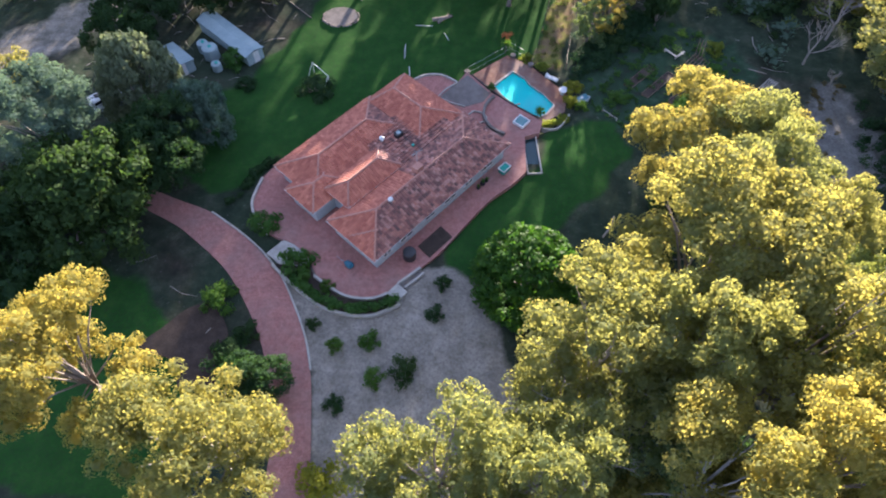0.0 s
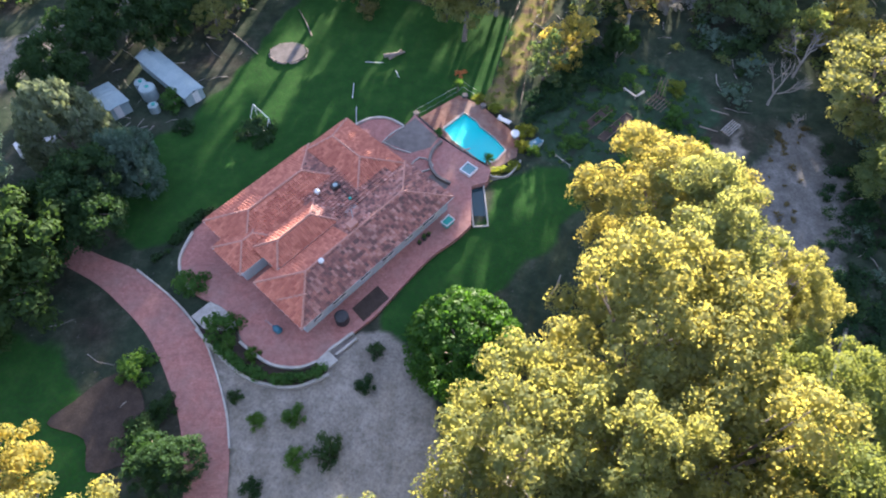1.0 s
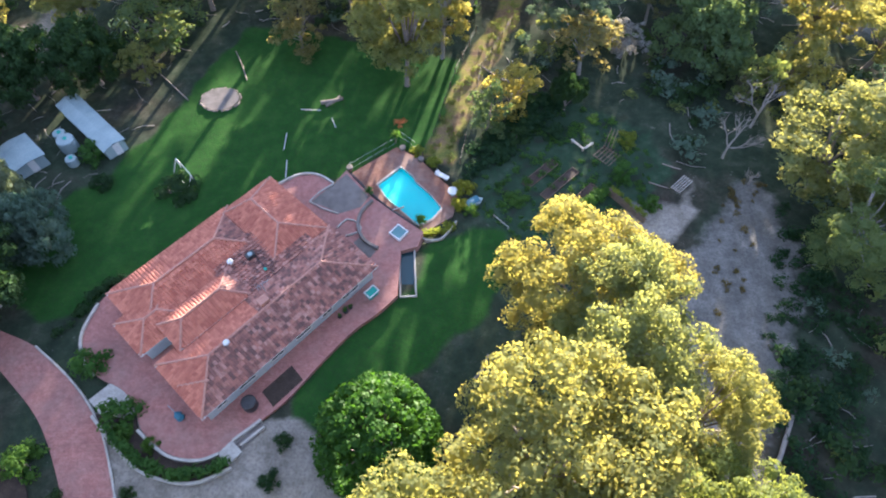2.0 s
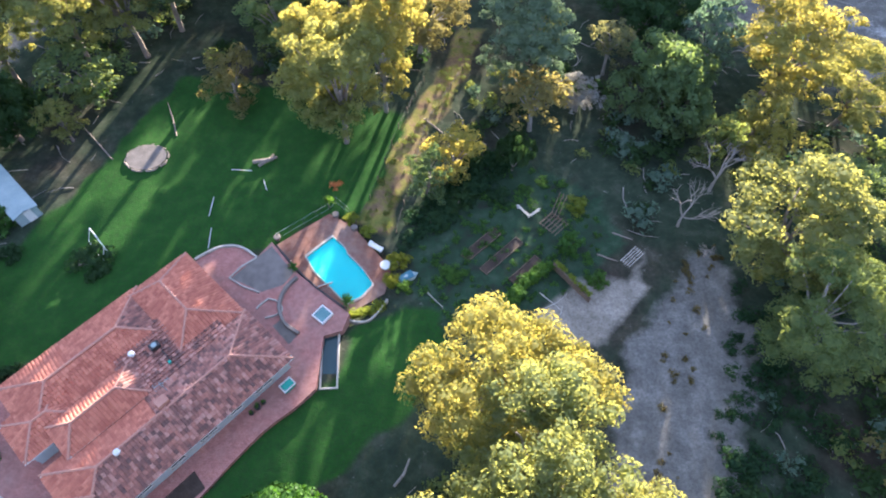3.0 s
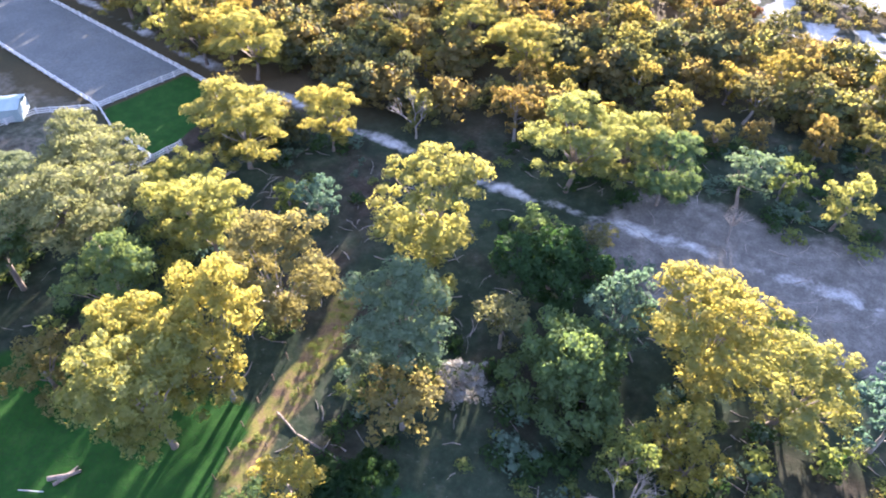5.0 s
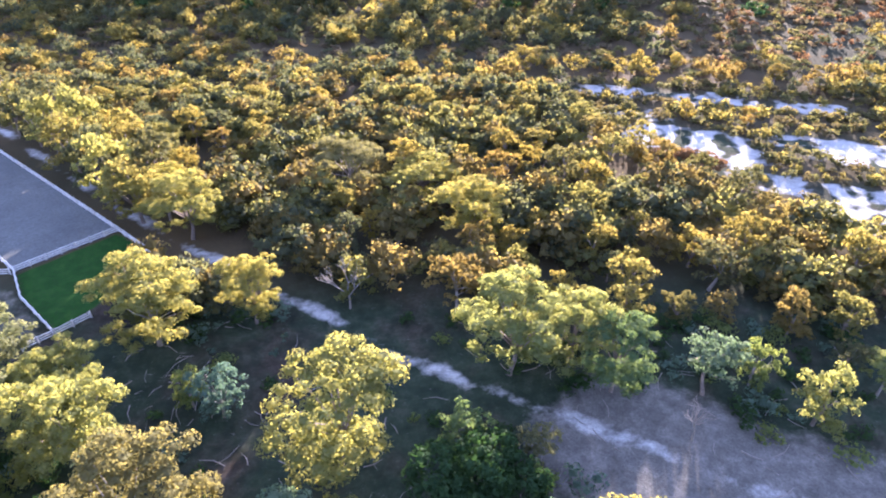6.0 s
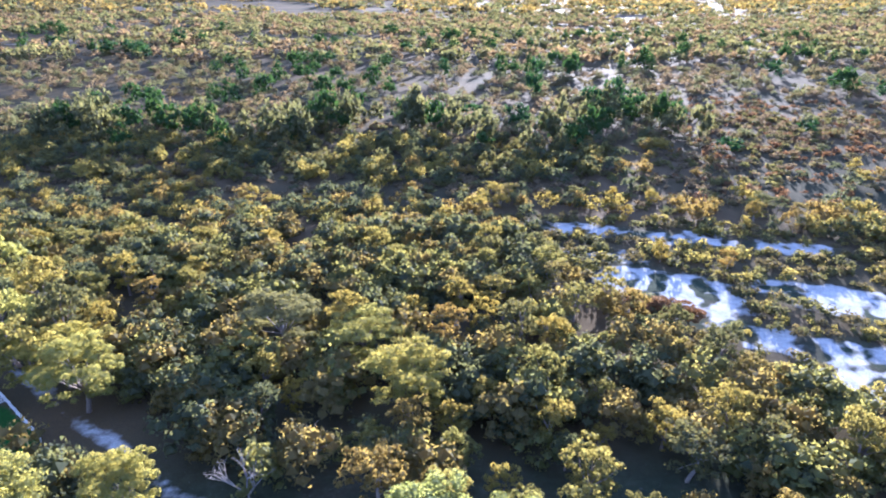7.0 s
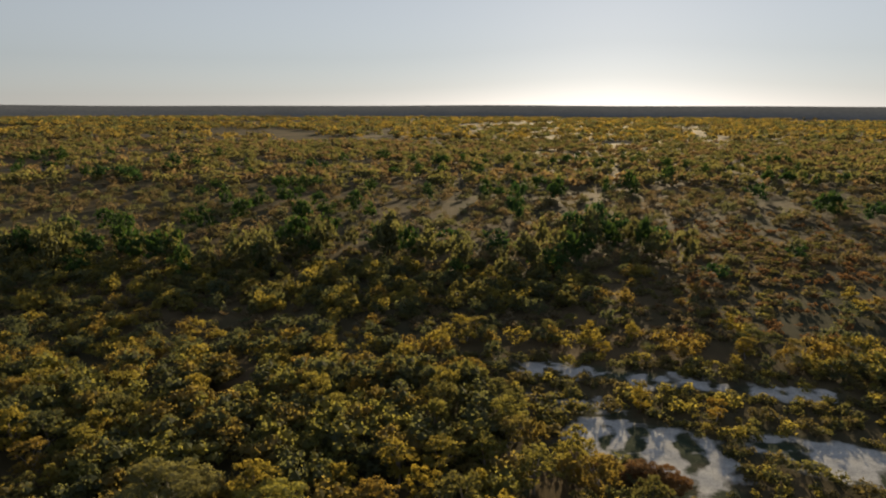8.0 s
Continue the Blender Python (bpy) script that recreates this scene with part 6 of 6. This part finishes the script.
log(18.4, 38.7, 19.8, 41.0, 0.14, "pale broken branch among the trees", lift=1.0)
log(20.4, 87.0, 23.0, 84.3, 0.13, "dark fallen pole across the strip", BARK)
log(23.2, 84.2, 28.5, 81.0, 0.13, "dark fallen pole beside the strip", BARK)
log(43.3, 68.0, 45.6, 67.0, 0.09, "cut branch on the ground", BARK)
log(41.0, 64.9, 43.3, 63.9, 0.09, "cut branch on the ground", BARK)
ring = [(-15.6 + 2.6 * math.cos(a), 79.8 + 2.1 * math.sin(a)) for a in np.linspace(0, 2 * math.pi, 26)[:-1]]
pave("trim", ring, float(ground_z(0, 79.8)) + 0.24, -0.6, CONCRETE, "round pale sandy patch on the lawn")
for i in range(9):
    a = 0.7 * i
    log(-15.6 + 2.8 * math.cos(a), 79.8 + 2.3 * math.sin(a), -15.6 + 2.8 * math.cos(a + 0.55), 79.8 + 2.3 * math.sin(a + 0.55), 0.14, "weathered log edging a round bed", BARK, "logs round the bed")
ob = thing("fire_bush", "small bright orange-red shrub on the lawn edge", "shrub", (9.5, 75.0, float(ground_z(0, 75))))
g_ = np.random.default_rng(2)
link_part("foliage", leaves_mesh("foliage", leaf_quads(g_, np.array([(0, 0, 0.5), (0.5, 0.3, 0.4), (-0.5, 0.2, 0.35), (0.1, -0.5, 0.3)]), np.array([0.45, 0.4, 0.4, 0.35]), 160, 0.22), COPPER), ob)
part("stem", tube_bm([(0, 0, -0.1), (0, 0, 0.5)], [0.04, 0.02], 6), BARK, ob)

# vegetable garden
def raised_bed(x, y, turn, L, W, label):
    ob = thing("raised_bed", label, "garden bed", (x, y, float(ground_z(0, y))), turn, "raised garden beds")
    for a, b, s in (((0, W / 2), 0, L), ((0, -W / 2), 0, L), ((L / 2, 0), 90, W), ((-L / 2, 0), 90, W)):
        part("board", box((s, 0.06, 0.35), (*a, -0.05), b, 0.01), WOOD, ob)
    part("soil", box((L - 0.07, W - 0.07, 0.28), (0, 0, -0.05)), DIRT_AND_SHADE, ob)


raised_bed(29.8, 64.6, 44, 6.2, 1.1, "long timber garden bed with reddish soil")
raised_bed(27.5, 66.2, 44, 5.5, 1.2, "long timber garden bed with dark soil")
raised_bed(32.4, 62.6, 44, 4.5, 1.0, "timber garden bed with dark soil")
crate = thing("slatted_frame", "dark slatted timber frame lying in the garden", "frame", (36.4, 69.3, float(ground_z(0, 69.3)) + 0.0), 45)
for i in range(6):
    part("slat", box((2.6, 0.12, 0.08), (0, -1.2 + 0.48 * i, 0.12), 0, 0.01), WOOD, crate)
for s in (-1.1, 0, 1.1):
    part("bearer", box((0.1, 2.7, 0.12), (s, 0, 0), 0, 0.01), WOOD, crate)
gate = thing("timber_rails", "pale timber rails standing in the vegetable garden", "rail", (37.6, 71.5, float(ground_z(0, 71.5))), 66)
for i in range(3):
    part("rail", tube_bm([(-1.8, 0.45 * i, 0.9), (1.8, 0.45 * i, 0.9)], [0.05, 0.05], 6), WOOD, gate)
    for x_ in (-1.7, 1.7):
        part("post", tube_bm([(x_, 0.45 * i, -0.2), (x_, 0.45 * i, 1.0)], [0.06, 0.06], 6), WOOD, gate)
bench = thing("corner_bench", "pale right-angled timber bench in the garden", "bench", (33.5, 70.2, float(ground_z(0, 70.2))), -50)
part("seat", box((2.2, 0.3, 0.07), (-1.1, 0, 0.42), 0, 0.02), STONE, bench)
part("seat", box((0.3, 1.6, 0.07), (0.0, 0.95, 0.42), 0, 0.02), STONE, bench)
for x_, y_ in ((-2.0, 0), (-0.1, 0), (0, 1.6)):
    part("leg", box((0.12, 0.25, 0.42), (x_, y_, 0), 0, 0.01), STONE, bench)
pallet = thing("pallet", "pale timber pallet leaning on the sandy yard", "pallet", (45.1, 64.5, float(ground_z(0, 64.5))), 43)
for i in range(5):
    part("slat", box((2.9, 0.1, 0.03), (0, -0.6 + 0.3 * i, 0.12), 0), STONE, pallet)
for s in (-1.2, 0, 1.2):
    part("bearer", box((0.1, 1.3, 0.12), (s, 0, 0), 0), WOOD, pallet)
screen = thing("timber_screen", "dark red-brown timber wall of the garden yard", "wall", (37.4, 60.6, float(ground_z(0, 60.6))), -52)
for i in range(14):
    part("plank", box((0.4, 0.06, 1.2), (-2.8 + 0.42 * i, 0, -0.1), 0, 0.01), WOOD, screen)
part("cap_rail", box((6.0, 0.14, 0.08), (0, 0, 1.1), 0, 0.01), WOOD, screen)
for a, b in (((33.8, 59.6), (35.9, 57.4)), ((34.2, 57.6), (36.9, 59.5)), ((35.2, 56.2), (36.2, 58.0))):
    log(*a, *b, 0.07, "pale timber pole lying on the sandy yard", STONE, "poles in the yard")
post_fence([(21.3, 59.3), (22.9, 57.5)], 0.6, 1.2, (0.5,), STONE, STONE, "low pale timber barrier on the grass", 0.05, (0.03, 0.08))


# bare grey trees
def dead_tree(x, y, h, label, seed, spread=0.55):
    g_ = random.Random(seed)
    ob = thing("dead_tree", label, "tree", (x, y, float(ground_z(0, y))), 0, "bare trees")
    vs, fs = [], []

    def grow_(p, d, length, r, level):
        q = p + d * length
        mid_ = p.lerp(q, 0.5) + Vector((g_.uniform(-1, 1), g_.uniform(-1, 1), 0)) * length * 0.08
        v_, f_ = tube([p, mid_, q], [r, r * 0.85, r * 0.65], 6 if level < 2 else 4)
        fs.extend(tuple(w + len(vs) for w in face) for face in f_)
        vs.extend(v_)
        if level < 5:
            for _ in range(3 if level < 3 else 2):
                e = (d + Vector((g_.uniform(-1, 1), g_.uniform(-1, 1), g_.uniform(-0.3, 0.7))) * spread * 1.5).normalized()
                grow_(q, e, length * g_.uniform(0.6, 0.85), r * 0.6, level + 1)
    grow_(Vector((0, 0, -0.3)), Vector((g_.uniform(-0.1, 0.1), g_.uniform(-0.1, 0.1), 1)).normalized(), h * 0.3, 0.02 * h + 0.05, 0)
    link_part("trunk", mesh_of("trunk", vs, fs, PALE_BARK), ob)


dead_tree(51.4, 69.0, 8.0, "bare silver-grey dead tree beside the track", 3)
dead_tree(56.5, 74.5, 9.0, "bare silver-grey dead tree beside the track", 5)
dead_tree(53.5, 64.5, 4.0, "low bare grey dead shrub beside the track", 9)
dead_tree(12.6, 9.8, 18.0, "bare grey crown of a dying gum tree", 8)
dead_tree(34.5, 141.0, 9.0, "bare grey tree beside the sandy track", 12)
dead_tree(80.5, 115.0, 7.0, "bare grey tree at the clearing", 14)
dead_tree(40.5, 150.0, 7.0, "bare grey tree in the wood", 15)

# fallen sticks on the woodland floor, without number
g_ = np.random.default_rng(77)
xs_, ys_ = g_.uniform(-50, 100, 1500), g_.uniform(0, 140, 1500)
keep_ = ~open_mask(xs_, ys_) | ((edge_distance(xs_, ys_, CLEARING) > -3) & (g_.random(1500) < 0.4))
vs, fs = [], []
for x, y in zip(xs_[keep_], ys_[keep_]):
    a, L, r = g_.uniform(0, 6.28), g_.uniform(0.8, 4.0), g_.uniform(0.03, 0.09)
    z = float(ground_z(0, y)) + r
    dx, dy = 0.5 * L * math.cos(a), 0.5 * L * math.sin(a)
    v_, f_ = tube([(x - dx, y - dy, z), (x + 0.1 * L * math.sin(a), y - 0.1 * L * math.cos(a), z + 0.08), (x + dx, y + dy, z)], [r, 0.8 * r, 0.4 * r], 4)
    fs += [tuple(w + len(vs) for w in face) for face in f_]
    vs += v_
tagged(new("fallen_sticks", mesh_of("fallen_sticks", vs, fs, PALE_BARK)), "pale dry sticks strewn over the woodland floor", "sticks", kind="stuff")
